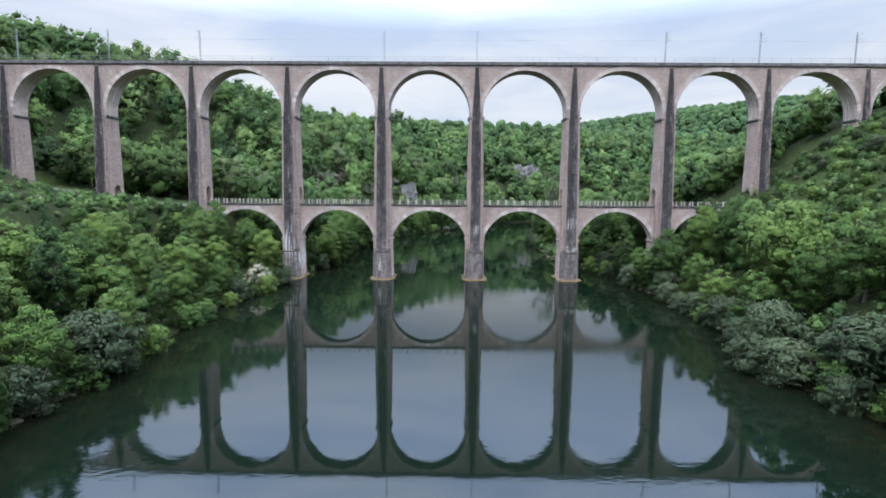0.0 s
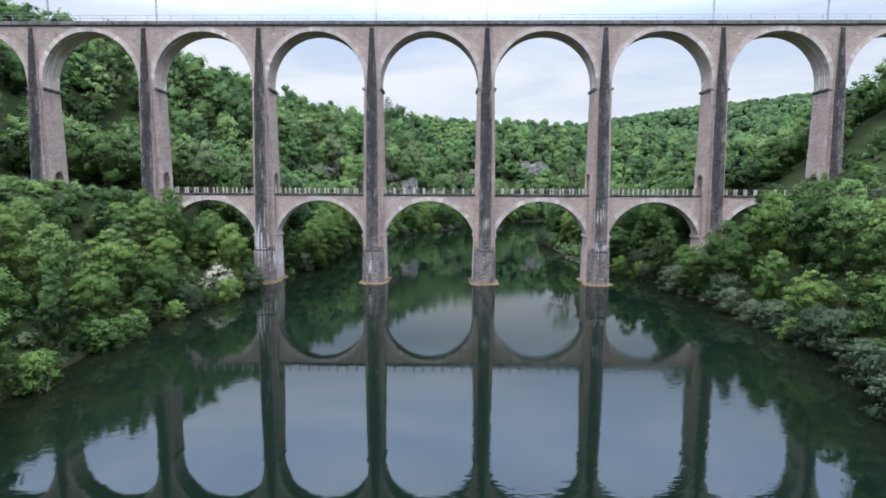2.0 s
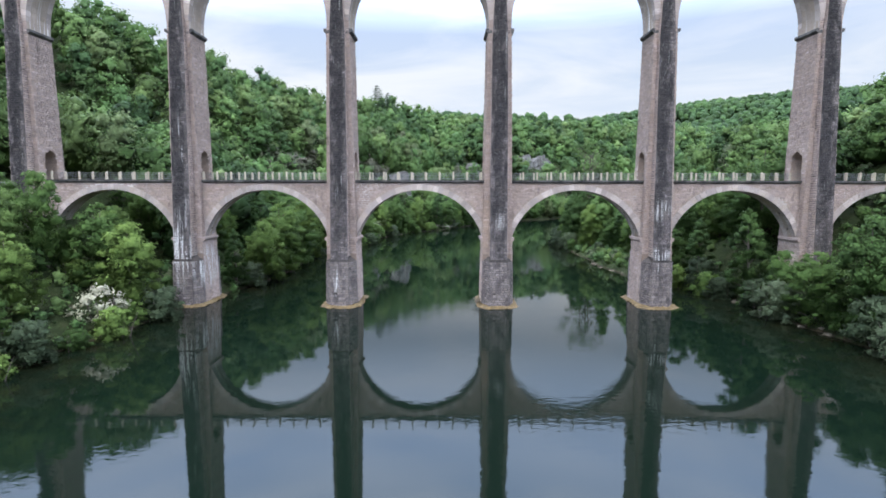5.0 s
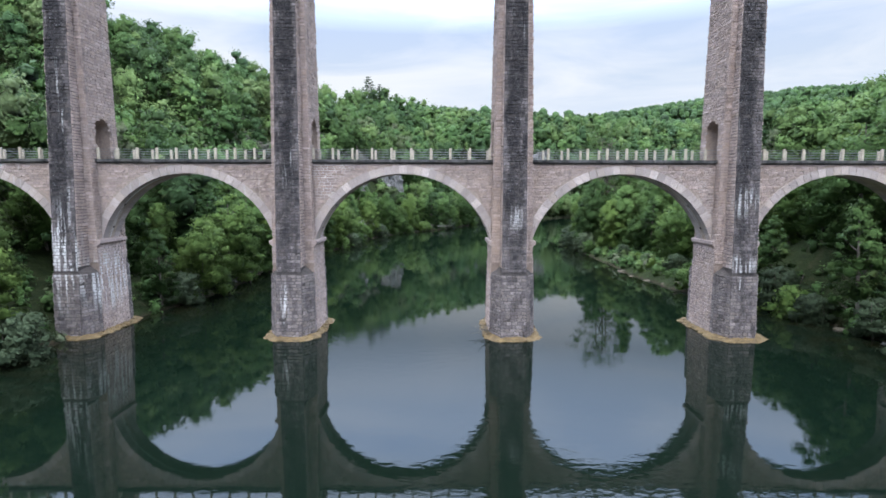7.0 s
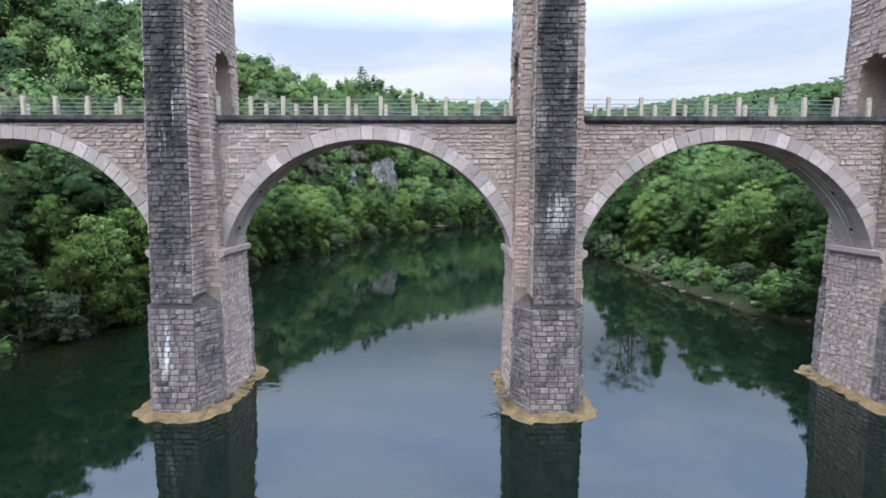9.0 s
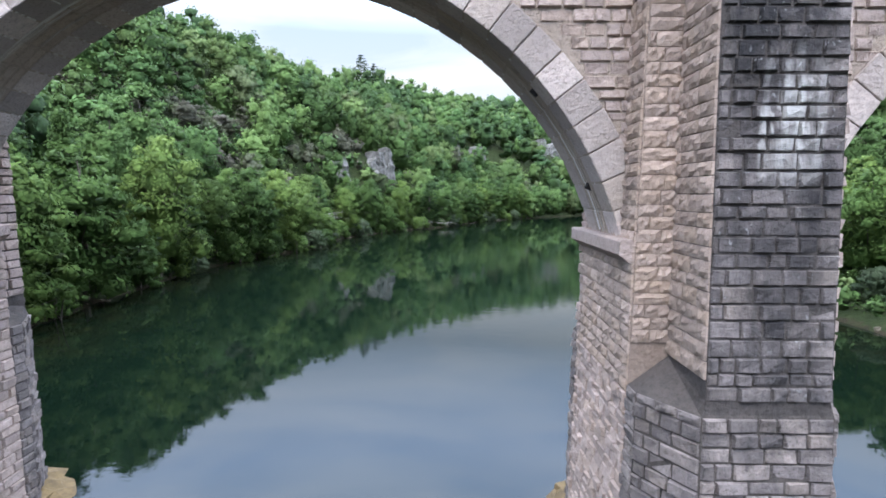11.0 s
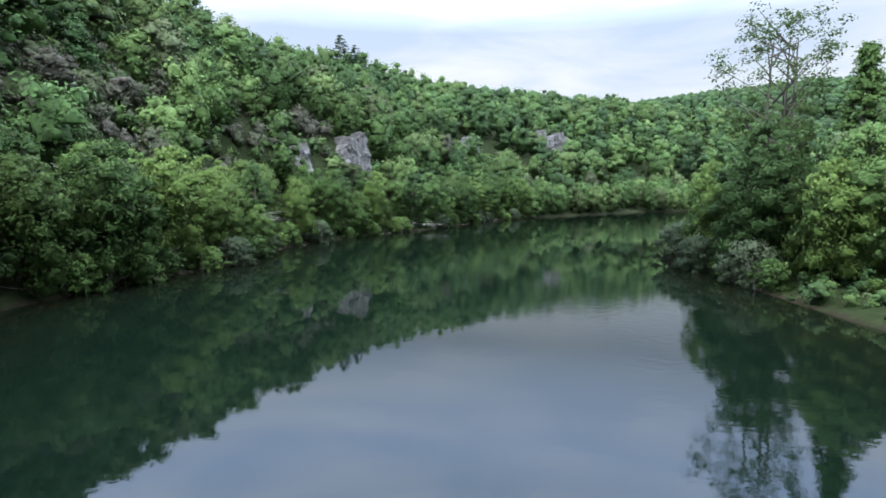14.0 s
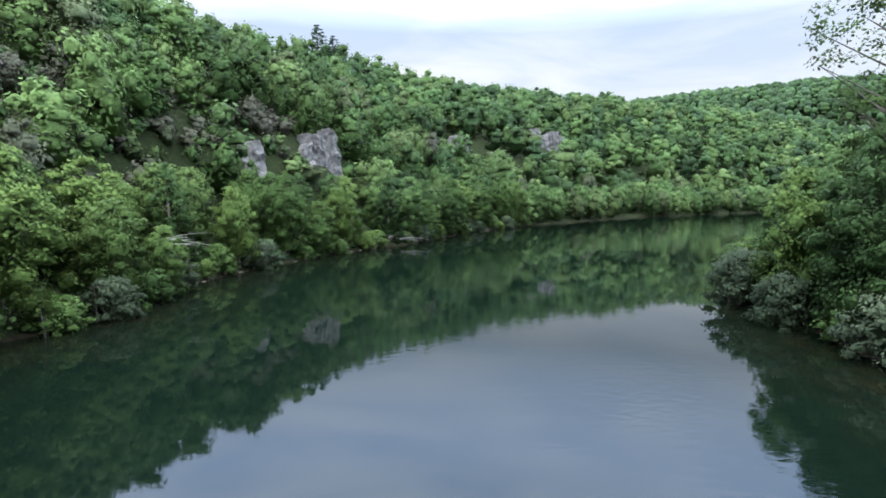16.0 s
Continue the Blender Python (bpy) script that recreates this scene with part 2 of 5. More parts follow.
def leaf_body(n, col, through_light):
    """Leaf mottling that also paints shaded gaps between leaves, and relief, on top of a tree's own colour, and some
    light through the leaves.
    """
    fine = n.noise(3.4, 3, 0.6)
    # noise in the colour: leaf variation plus painted shade in the gaps between leaves
    shade_mottle = n.grey(n.math("ADD", n.math("MULTIPLY", fine, 0.6), n.math("MULTIPLY", n.noise(0.9, 2, 0.5), 0.4)), 0.34, 0.66, 0.68, 1.28)
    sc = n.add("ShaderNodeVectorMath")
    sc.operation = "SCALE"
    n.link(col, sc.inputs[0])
    n.link(shade_mottle, sc.inputs["Scale"])
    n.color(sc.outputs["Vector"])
    out = n.add("ShaderNodeAttribute")
    out.attribute_name = "facing"
    turn = n.add("ShaderNodeVectorTransform")
    turn.vector_type, turn.convert_from, turn.convert_to = "NORMAL", "OBJECT", "WORLD"
    n.link(out.outputs["Vector"], turn.inputs["Vector"])
    own = n.add("ShaderNodeVectorMath")
    own.operation = "SCALE"
    own.inputs["Scale"].default_value = 0.32
    n.link(n.add("ShaderNodeNewGeometry").outputs["Normal"], own.inputs[0])
    both = n.add("ShaderNodeVectorMath")
    n.link(turn.outputs["Vector"], both.inputs[0])
    n.link(own.outputs["Vector"], both.inputs[1])
    relief = n.add("ShaderNodeTexNoise", Scale=1.0, Detail=4.0, Roughness=0.7)
    n.link(n.coords(), relief.inputs["Vector"])
    centred = n.add("ShaderNodeVectorMath")
    centred.operation = "MULTIPLY_ADD"
    centred.inputs[1].default_value, centred.inputs[2].default_value = (2.0, 2.0, 2.0), (-1.0, -1.0, -1.0)
    n.link(relief.outputs["Color"], centred.inputs[0])
    rough_n = n.add("ShaderNodeVectorMath")
    n.link(both.outputs["Vector"], rough_n.inputs[0])
    n.link(centred.outputs["Vector"], rough_n.inputs[1])
    level = n.add("ShaderNodeVectorMath")
    level.operation = "NORMALIZE"
    n.link(rough_n.outputs["Vector"], level.inputs[0])
    n.link(level.outputs["Vector"], n.bsdf.inputs["Normal"])
    tr = n.add("ShaderNodeBsdfTranslucent")
    n.link(sc.outputs["Vector"], tr.inputs["Color"])
    mx = n.add("ShaderNodeMixShader", Fac=through_light)
    n.link(n.bsdf.outputs["BSDF"], mx.inputs[1])
    n.link(tr.outputs["BSDF"], mx.inputs[2])
    n.link(mx.outputs["Shader"], n.out.inputs["Surface"])


def leaf_material(name, dark, mid, light, through_light=0.18):
    n = Nodes(name, 0.7, 0.12)
    tint = n.add("ShaderNodeAttribute")
    tint.attribute_name = "tint"
    own = n.add("ShaderNodeObjectInfo").outputs["Random"]
    isl = n.add("ShaderNodeNewGeometry").outputs["Random Per Island"]
    f = n.math("ADD", n.math("MULTIPLY", tint.outputs["Fac"], 0.42), n.math("ADD", n.math("MULTIPLY", own, 0.56), n.math("MULTIPLY", isl, 0.06)))
    # low tint on the inner hearts and bodies colours in the crown's inner shade
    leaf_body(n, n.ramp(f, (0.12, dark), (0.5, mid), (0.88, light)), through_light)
    return n.mat


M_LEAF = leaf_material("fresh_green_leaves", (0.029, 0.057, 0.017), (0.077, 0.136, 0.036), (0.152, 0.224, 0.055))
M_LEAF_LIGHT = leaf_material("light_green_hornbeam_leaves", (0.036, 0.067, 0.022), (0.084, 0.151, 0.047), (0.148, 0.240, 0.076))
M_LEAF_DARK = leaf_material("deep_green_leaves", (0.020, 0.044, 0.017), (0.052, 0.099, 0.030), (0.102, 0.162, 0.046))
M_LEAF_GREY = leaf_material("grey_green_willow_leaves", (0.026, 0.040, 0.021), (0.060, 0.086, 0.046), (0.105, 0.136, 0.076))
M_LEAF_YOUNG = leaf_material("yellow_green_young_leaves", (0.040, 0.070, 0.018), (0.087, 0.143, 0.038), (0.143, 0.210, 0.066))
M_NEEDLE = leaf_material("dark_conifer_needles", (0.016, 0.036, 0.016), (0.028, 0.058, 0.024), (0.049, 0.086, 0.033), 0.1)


def woods_material(name):
    """Leaves of many trees in one mesh: 'hue' is the kind of tree, 'tint' the tone of the spray, lower on inner bodies
    as painted shade.
    """
    n = Nodes(name, 0.7, 0.12)
    tint, hue = n.add("ShaderNodeAttribute"), n.add("ShaderNodeAttribute")
    tint.attribute_name, hue.attribute_name = "tint", "hue"
    kind = n.ramp(hue.outputs["Fac"], (0.0, (0.036, 0.074, 0.030)), (0.25, (0.062, 0.118, 0.039)), (0.5, (0.088, 0.154, 0.045)), (0.72, (0.132, 0.198, 0.064)), (0.88, (0.106, 0.120, 0.071)), (1.0, (0.117, 0.107, 0.086)))
    tone = n.grey(tint.outputs["Fac"], 0.0, 1.0, 0.55, 1.38)
    sc = n.add("ShaderNodeVectorMath")
    sc.operation = "SCALE"
    n.link(kind, sc.inputs[0])
    n.link(tone, sc.inputs["Scale"])
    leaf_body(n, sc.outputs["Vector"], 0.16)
    return n.mat


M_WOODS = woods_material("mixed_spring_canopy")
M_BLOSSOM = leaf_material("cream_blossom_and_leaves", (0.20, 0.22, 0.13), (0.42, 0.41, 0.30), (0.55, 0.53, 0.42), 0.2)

g = Nodes("undergrowth_ground", 0.95, 0.1)
att = g.add("ShaderNodeAttribute")
att.attribute_name = "open"
soil = g.ramp(g.noise(0.8, 6, 0.65), (0.3, (0.012, 0.017, 0.007)), (0.55, (0.022, 0.032, 0.011)), (0.8, (0.050, 0.044, 0.026)))
meadow = g.ramp(g.noise(0.5, 6, 0.65), (0.3, (0.034, 0.058, 0.018)), (0.55, (0.060, 0.092, 0.026)), (0.8, (0.105, 0.120, 0.050)))
col = g.mix(att.outputs["Fac"], soil, meadow)
pos = g.add("ShaderNodeSeparateXYZ")
g.link(g.coords(), pos.inputs["Vector"])
shore = g.math("ADD", pos.outputs["Z"], g.grey(g.noise(1.2, 4), 0.0, 1.0, -0.7, 0.7))
col = g.mix(g.grey(shore, 0.32, 0.05), col, g.ramp(g.noise(2.5, 5), (0.3, (0.014, 0.012, 0.008)), (0.7, (0.042, 0.032, 0.019))))
g.color(col)
g.bump(g.noise(2.5, 6, 0.7), 1.0, 0.3)
M_GROUND = g.mat

w = Nodes("still_green_river_water", 0.03, 0.5)
w.bsdf.inputs["IOR"].default_value = 1.333
shal = w.add("ShaderNodeAttribute")
shal.attribute_name = "shallow"
bed = w.ramp(w.noise(0.5, 5, 0.65), (0.35, (0.003, 0.007, 0.004)), (0.65, (0.012, 0.010, 0.004)))
w.color(w.mix(w.math("MULTIPLY", shal.outputs["Fac"], w.grey(w.noise(0.13, 4), 0.25, 0.6, 0.3, 1.0)), (0.0027, 0.0068, 0.0042), bed))
breeze = w.grey(w.noise(0.022, 3, 0.5, (1.0, 0.7, 1.0)), 0.46, 0.60, 0.10, 1.0)
ripple = w.math("MULTIPLY", w.noise(1.5, 3, 0.5, (0.8, 1.3, 1.0)), breeze)
swell = w.noise(0.35, 2, 0.5)
w.bump(w.math("ADD", w.math("MULTIPLY", ripple, 0.010), w.math("MULTIPLY", swell, 0.0035)), 1.0, 1.0)
M_WATER = w.mat


# ---- mesh helpers ----
def part(name, mesh, material, parent, label="", kind=""):
    """Links a bmesh or mesh as one object under a thing or under a part."""
    if isinstance(mesh, bmesh.types.BMesh):
        bm, mesh = mesh, bpy.data.meshes.new(name)
        bm.to_mesh(mesh)
        bm.free()
    if not mesh.materials:
        mesh.materials.append(material)
    ob = new(name, mesh)
    ob.parent = parent
    return tagged(ob, label=label, kind=kind)


def poly_mesh(name, verts, faces, material=None, tint=None):
    me = bpy.data.meshes.new(name)
    me.from_pydata([tuple(v) for v in verts], [], [tuple(f) for f in faces])
    if tint is not None:
        a = me.attributes.new("tint", "FLOAT", "FACE")
        a.data.foreach_set("value", np.asarray(tint, dtype=np.float32))
    if material:
        me.materials.append(material)
    me.update()
    return me


def foliage_mesh(name, verts, tris, quads, material, tint, hue=None, facing=None):
    """tris (m, 3) and quads (k, 4) index verts; tint and hue go by face, tris first. The tris are shaded smooth."""
    me = bpy.data.meshes.new(name)
    m, k = len(tris), len(quads)
    me.vertices.add(len(verts))
    me.vertices.foreach_set("co", np.asarray(verts, dtype=np.float32).ravel())
    me.loops.add(3 * m + 4 * k)
    me.loops.foreach_set("vertex_index", np.concatenate([np.asarray(tris).ravel(), np.asarray(quads).ravel()]).astype(np.int32))
    me.polygons.add(m + k)
    start = np.concatenate([np.arange(m) * 3, 3 * m + np.arange(k) * 4]).astype(np.int32)
    me.polygons.foreach_set("loop_start", start)
    me.polygons.foreach_set("loop_total", np.concatenate([np.full(m, 3), np.full(k, 4)]).astype(np.int32))
    me.polygons.foreach_set("use_smooth", np.concatenate([np.ones(m, dtype=bool), np.zeros(k, dtype=bool)]))
    for key, value in (("tint", tint), ("hue", hue)):
        if value is not None:
            a = me.attributes.new(key, "FLOAT", "FACE")
            a.data.foreach_set("value", np.asarray(value, dtype=np.float32))
    if facing is not None:
        a = me.attributes.new("facing", "FLOAT_VECTOR", "POINT")
        a.data.foreach_set("vector", np.asarray(facing, dtype=np.float32).ravel())
    me.materials.append(material)
    me.update(calc_edges=True)
    return me


def box_bm(x0, x1, y0, y1, z0, z1, bevel=0.0):
    bm = bmesh.new()
    bmesh.ops.create_cube(bm, size=1, matrix=Matrix.Translation(((x0 + x1) / 2, (y0 + y1) / 2, (z0 + z1) / 2)) @ Matrix.Diagonal((x1 - x0, y1 - y0, z1 - z0, 1)))
    if bevel:
        bmesh.ops.bevel(bm, geom=bm.edges[:], offset=bevel, segments=1, affect="EDGES")
    return bm


def extrude_xz(outline, y0, y1):
    """A solid whose outline lies in the x-z plane."""
    n = len(outline)
    verts = [(x, y0, z) for x, z in outline] + [(x, y1, z) for x, z in outline]
    faces = [tuple(range(n)), tuple(range(2 * n - 1, n - 1, -1))] + [(i, i + n, (i + 1) % n + n, (i + 1) % n) for i in range(n)]
    bm = bmesh.new()
    vs = [bm.verts.new(v) for v in verts]
    for f in faces:
        bm.faces.new([vs[i] for i in f])
    bmesh.ops.recalc_face_normals(bm, faces=bm.faces[:])
    return bm


# ---- the valley ----
LEFT_BANK = [(-46, -400), (-39.8, 45), (-39, 62), (-40.8, 76), (-41, 92), (-39, 107), (-38, 122), (-35.5, 134), (-33.8, 146), (-34.8, 170), (-34.5, 188), (-29, 204), (-26, 212), (-27, 226), (-24, 238), (-17, 255), (-4, 275), (13, 313), (38, 345), (100, 413), (158, 453), (330, 560), (700, 760), (2500, 1700)]
RIGHT_BANK = [(44, -400), (39, 47), (36.5, 55), (35, 62), (41.5, 80), (41, 95), (40, 115), (39.5, 131), (33, 150), (30, 165), (31, 178), (30.5, 190), (31.5, 205), (33, 215), (45, 241), (80, 290), (140, 340), (205, 390), (360, 490), (730, 680), (2550, 1610)]


def side_distance(px, py, line):
    """Signed distance to a bank line: positive to its left, as the line runs up the valley."""
    best = np.full(px.shape, 1e9)
    sign = np.zeros(px.shape)
    for (ax, ay), (bx, by) in zip(line[:-1], line[1:]):
        dx, dy = bx - ax, by - ay
        t = np.clip(((px - ax) * dx + (py - ay) * dy) / (dx * dx + dy * dy), 0, 1)
        d = np.hypot(px - ax - t * dx, py - ay - t * dy)
        s = np.sign(dx * (py - ay) - dy * (px - ax))
        near = d < best - 1e-6
        best = np.where(near, d, best)
        sign = np.where(near, s, sign)
    return best * sign


def lumps(x, y, size, seed=0.0):
    a = np.sin(x / size * 1.3 + 1.7 * np.sin(y / size * 0.7 + seed) + seed) * np.sin(y / size * 1.1 + 1.3 * np.sin(x / size * 0.9 - seed))
    b = np.sin(x / size * 2.9 + y / size * 1.7 + seed * 2) * np.sin(y / size * 2.3 - x / size * 1.1 + seed)
    return a * 0.65 + b * 0.35


def ground_height(x, y):
    x, y = np.asarray(x, dtype=float), np.asarray(y, dtype=float)
    dl, dr = side_distance(x, y, LEFT_BANK), -side_distance(x, y, RIGHT_BANK)
    wave = 0.8 * lumps(x, y, 4.5, 3.0) + 0.9 * lumps(x, y, 11.0, 5.0)
    dl, dr = dl + wave, dr - wave
    ip = np.interp
    left_a = ip(dl, [0, 1.5, 12, 20, 24, 45, 63, 85, 115, 200, 600, 3000], [0, 1.0, 5, 12, 17, 20, 31, 52, 74, 82, 100, 140])
    left_b = ip(dl, [0, 1.5, 8, 14, 24, 50, 85, 120, 200, 600, 3000], [0, 0.8, 2, 8, 23, 42, 60, 72, 80, 100, 140])
    terrace = ip(dl, [0, 1.5, 12, 20, 24, 50, 76, 92, 118, 200, 600, 3000], [0, 1.0, 5, 12, 17, 19.5, 22, 36, 68, 80, 100, 140])
    kt = np.clip((y - 108) / 14, 0, 1)
    left_a = left_a * (1 - kt) + terrace * kt
    k = np.clip((y - 186) / 40, 0, 1)
    rise = ip(y, [230, 290, 370, 450, 600, 900], [0.97, 0.90, 0.81, 0.89, 1.0, 1.12])
    left = (left_a * (1 - k) + left_b * k) * rise
    right_a = ip(dr, [0, 1.5, 6, 16, 27, 48, 70, 120, 200, 600, 3000], [0, 0.8, 4, 13, 18.5, 32, 45, 68, 85, 110, 150])
    right_c = ip(dr, [0, 1.5, 12, 22, 48, 80, 150, 300, 3000], [0, 0.9, 2.2, 6, 22, 32, 52, 70, 120])
    right_b = ip(dr, [0, 3, 10, 30, 60, 120, 250, 3000], [0, 1.2, 2.5, 7, 18, 36, 55, 110])
    k1, k2 = np.clip((y - 140) / 18, 0, 1), np.clip((y - 205) / 50, 0, 1)
    right = right_a * (1 - k1) + (right_c * (1 - k2) + right_b * k2) * k1
    bed = -np.minimum(3.5, 0.32 * np.minimum(-dl, -dr))
    h = np.where(dl > 0, left, np.where(dr > 0, right, bed))
    away = np.clip(np.maximum(dl, dr) / 30, 0, 1)
    h = h + away * (2.2 * lumps(x, y, 17, 1.0) + 5.0 * lumps(x, y, 61, 2.0) * np.clip(np.maximum(dl, dr) / 120, 0, 1)) * np.where((x > -120) & (x < -55) & (y > 90) & (y < 200), 0.25, 1.0)
    crest = ip(x, [-800, 0, 235, 450, 715, 1600, 4000], [110, 128, 143, 178, 198, 215, 200])
    far = crest * np.exp(-((y - 1150 - 0.15 * (700 - x)) / 420.0) ** 2) + 4 * lumps(x, y, 90, 4.0)
    far = far * np.clip((y - 650) / 250, 0, 1) * np.clip(np.maximum(dl, dr) / 80, 0, 1)
    return np.where((y > 650) & (np.maximum(dl, dr) > 0), np.maximum(h, far), h)


def spread(a, b, fine, lo, hi, grow=1.18):
    """Grid lines: fine from a to b, wider and wider out to lo and hi."""
    mid = list(np.arange(a, b + 0.01, fine))
    step, p, up = fine, b, []
    while p < hi:
        step = step * grow
        p += step
        up.append(p)
    step, p, down = fine, a, []
    while p > lo:
        step = step * grow
        p -= step
        down.append(p)
    return np.array(down[::-1] + mid + up)


def sheet(name, gx, gy, z, material, attribute, value):
    nx, ny = len(gx), len(gy)
    X, Y = np.meshgrid(gx, gy)
    me = bpy.data.meshes.new(name)
    co = np.stack([X.ravel(), Y.ravel(), z(X, Y).ravel()], 1)
    idx = np.arange(nx * ny).reshape(ny, nx)
    f = np.stack([idx[:-1, :-1], idx[:-1, 1:], idx[1:, 1:], idx[1:, :-1]], -1).reshape(-1, 4)
    me.from_pydata(co.tolist(), [], f.tolist())
    a = me.attributes.new(attribute, "FLOAT", "POINT")
    a.data.foreach_set("value", value(X, Y).ravel().astype(np.float32))
    me.materials.append(material)
    me.polygons.foreach_set("use_smooth", np.ones(len(f), dtype=bool))
    return new(name, me)


ROAD = [(-61, 127.2), (-72, 128.5), (-86, 132), (-100, 136), (-116, 138)]


def open_ground(x, y):
    """How much of the ground is open grass: the roadside meadow, the cut slope by the viaduct, the far clearing, the river meadow."""
    o = np.where((x < -66) & (x > -120), np.exp(-(side_distance(x, y, ROAD) / 9.0) ** 2), 0.0)
    o = np.maximum(o, 0.5 * np.exp(-(((x - 84) / 15) ** 2 + ((y - 112) / 20) ** 2)))
    o = np.maximum(o, 0.45 * np.exp(-(((x - 41) / 9) ** 2 + ((y - 178) / 16) ** 2)))
    o = np.maximum(o, np.exp(-(((x - 165) / 40) ** 2 + ((y - 720) / 25) ** 2)))
    return np.clip(o * 1.3, 0, 1)


ground = sheet("ground", spread(-130, 130, 2.5, -4000, 4500), spread(20, 400, 2.5, -2500, 4800), ground_height, M_GROUND, "open", open_ground)
tagged(ground, "steep wooded valley sides with grassy clearings and muddy banks", "ground", kind="structure")


def shallows(x, y):
    d = np.minimum(-side_distance(x, y, LEFT_BANK), side_distance(x, y, RIGHT_BANK))
    return np.clip(1.0 - d / 13.0, 0, 1) ** 1.3


water = sheet("water", spread(-60, 80, 2.5, -300, 1500, 1.3), spread(20, 330, 3.0, -700, 1900, 1.25), lambda x, y: np.zeros(x.shape), M_WATER, "shallow", shallows)
tagged(water, "still dark green river with patches of fine ripples", "river", kind="structure")

# ---- the viaduct ----
SPAN, MID_Y, PIER_X = 21.65, 127.25, 4.75
DRIFT = {1: 0.25, 4: 0.4, 5: 0.4, 6: 0.5, 7: 0.9, 8: 0.9}
PIERS = {i: PIER_X + SPAN * (i - 3) + DRIFT.get(i, 0.0) for i in range(-3, 9)}
ROAD_Z, UP_SPRING, UP_C, LOW_SPRING = 17.3, 37.25, 38.4, 9.3
UP_R, LOW_R, LOW_C = 9.32, 9.15, 6.83
HALF_UP, HALF_LOW = 2.2, 1.3
RIB_Z = (-5, 0, 18, 36, 48)

viaduct = tagged(new("viaduct"), "tall pinkish limestone viaduct with a lower road bridge in a river", "viaduct")
viaduct.location = (0, MID_Y, 0)


def lerp(a, b, t):
    return a + (b - a) * t


def shaft_w(z):
    return lerp(4.32, 3.04, z / UP_SPRING) / 2


def shaft_l(z):
    return lerp(2.3, 2.22, z / UP_SPRING)


def rib_w(z):
    return float(np.interp(z, RIB_Z, (2.45, 2.4, 2.3, 2.05, 0.85))) / 2


def rib_l(z):
    return float(np.interp(z, RIB_Z, (4.5, 4.3, 3.6, 2.95, 2.45)))


def course_stones(a, b, z0, z1, seed, keep=None, tall=(0.24, 0.36), long=(0.36, 0.85)):
    """Coursed blocks on a leaning face. a(z), b(z): the ends of the face at height z, seen with the outside towards the viewer from a to b.
    Gives blocks as centre, half-length vector, half-height vector, normal, how far it stands out."""
    r = np.random.RandomState(seed)
    z, out = z0, []
    while z < z1 - 0.1:
        h = min(r.uniform(*tall), z1 - z)
        zm = z + h / 2
        pa, pb = np.array(a(zm)), np.array(b(zm))
        up = np.array(a(z + h)) + np.array(b(z + h)) - np.array(a(z)) - np.array(b(z))
        v = up / 2
        width = np.linalg.norm(pb - pa)
        u = (pb - pa) / width
        n = np.cross(u, v)
        n /= np.linalg.norm(n)
        s = -r.uniform(0, 0.4)
        while s < width - 0.02:
            ln = r.uniform(*long)
            if width - s - ln < 0.25:
                ln = width - s
            lo, hi = max(s, 0), min(s + ln, width)
            s += ln
            if hi - lo < 0.08:
                continue
            c = pa + u * (lo + hi) / 2
            if keep is None or keep(c):
                out.append((c, u * (hi - lo) / 2, v / 2, n, r.uniform(0.025, 0.085), r.uniform(-0.04, 0.04, 4)))
        z += h
    return out


def stones_mesh(name, stones, material, gap=0.012):
    """All blocks of a face as one mesh, each with its own edges and a rough front."""
    quads = []
    for c, u, v, n, d, jit in stones:
        lu, lv = np.linalg.norm(u), np.linalg.norm(v)
        bu, bv = u * (1 - gap / max(lu, gap * 2)), v * (1 - gap / max(lv, gap * 2))
        fu, fv = u * (1 - 0.045 / max(lu, 0.16)), v * (1 - 0.04 / max(lv, 0.12))
        base = [c - bu - bv - n * 0.02, c + bu - bv - n * 0.02, c + bu + bv - n * 0.02, c - bu + bv - n * 0.02]
        front = [c - fu - fv + n * (d + jit[0]), c + fu - fv + n * (d + jit[1]), c + fu + fv + n * (d + jit[2]), c - fu + fv + n * (d + jit[3])]
        quads.append(front)
        for i in range(4):
            j = (i + 1) % 4
            quads.append([base[i], base[j], front[j], front[i]])
    v = np.array(quads).reshape(-1, 4, 3)
    # weld each block's corners so that a block is one island
    n = len(stones)
    allv = v.reshape(n, 5, 4, 3)
    verts = np.concatenate([allv[:, 0], allv[:, 1:, 0]], axis=1).reshape(-1, 3)
    faces = []
    for k in range(n):
        o = 8 * k
        faces.append((o, o + 1, o + 2, o + 3))
        for i in range(4):
            j = (i + 1) % 4
            faces.append((o + 4 + i, o + 4 + j, o + j, o + i))
    return poly_mesh(name, verts, faces, material)


def in_passage(c):
    """The arched doorway through a pier at road level."""
    y, z = abs(c[1]), c[2]
    return y < 1.25 and ROAD_Z - 0.3 < z < 20.2 + math.sqrt(max(0, 1.25 ** 2 - y * y))


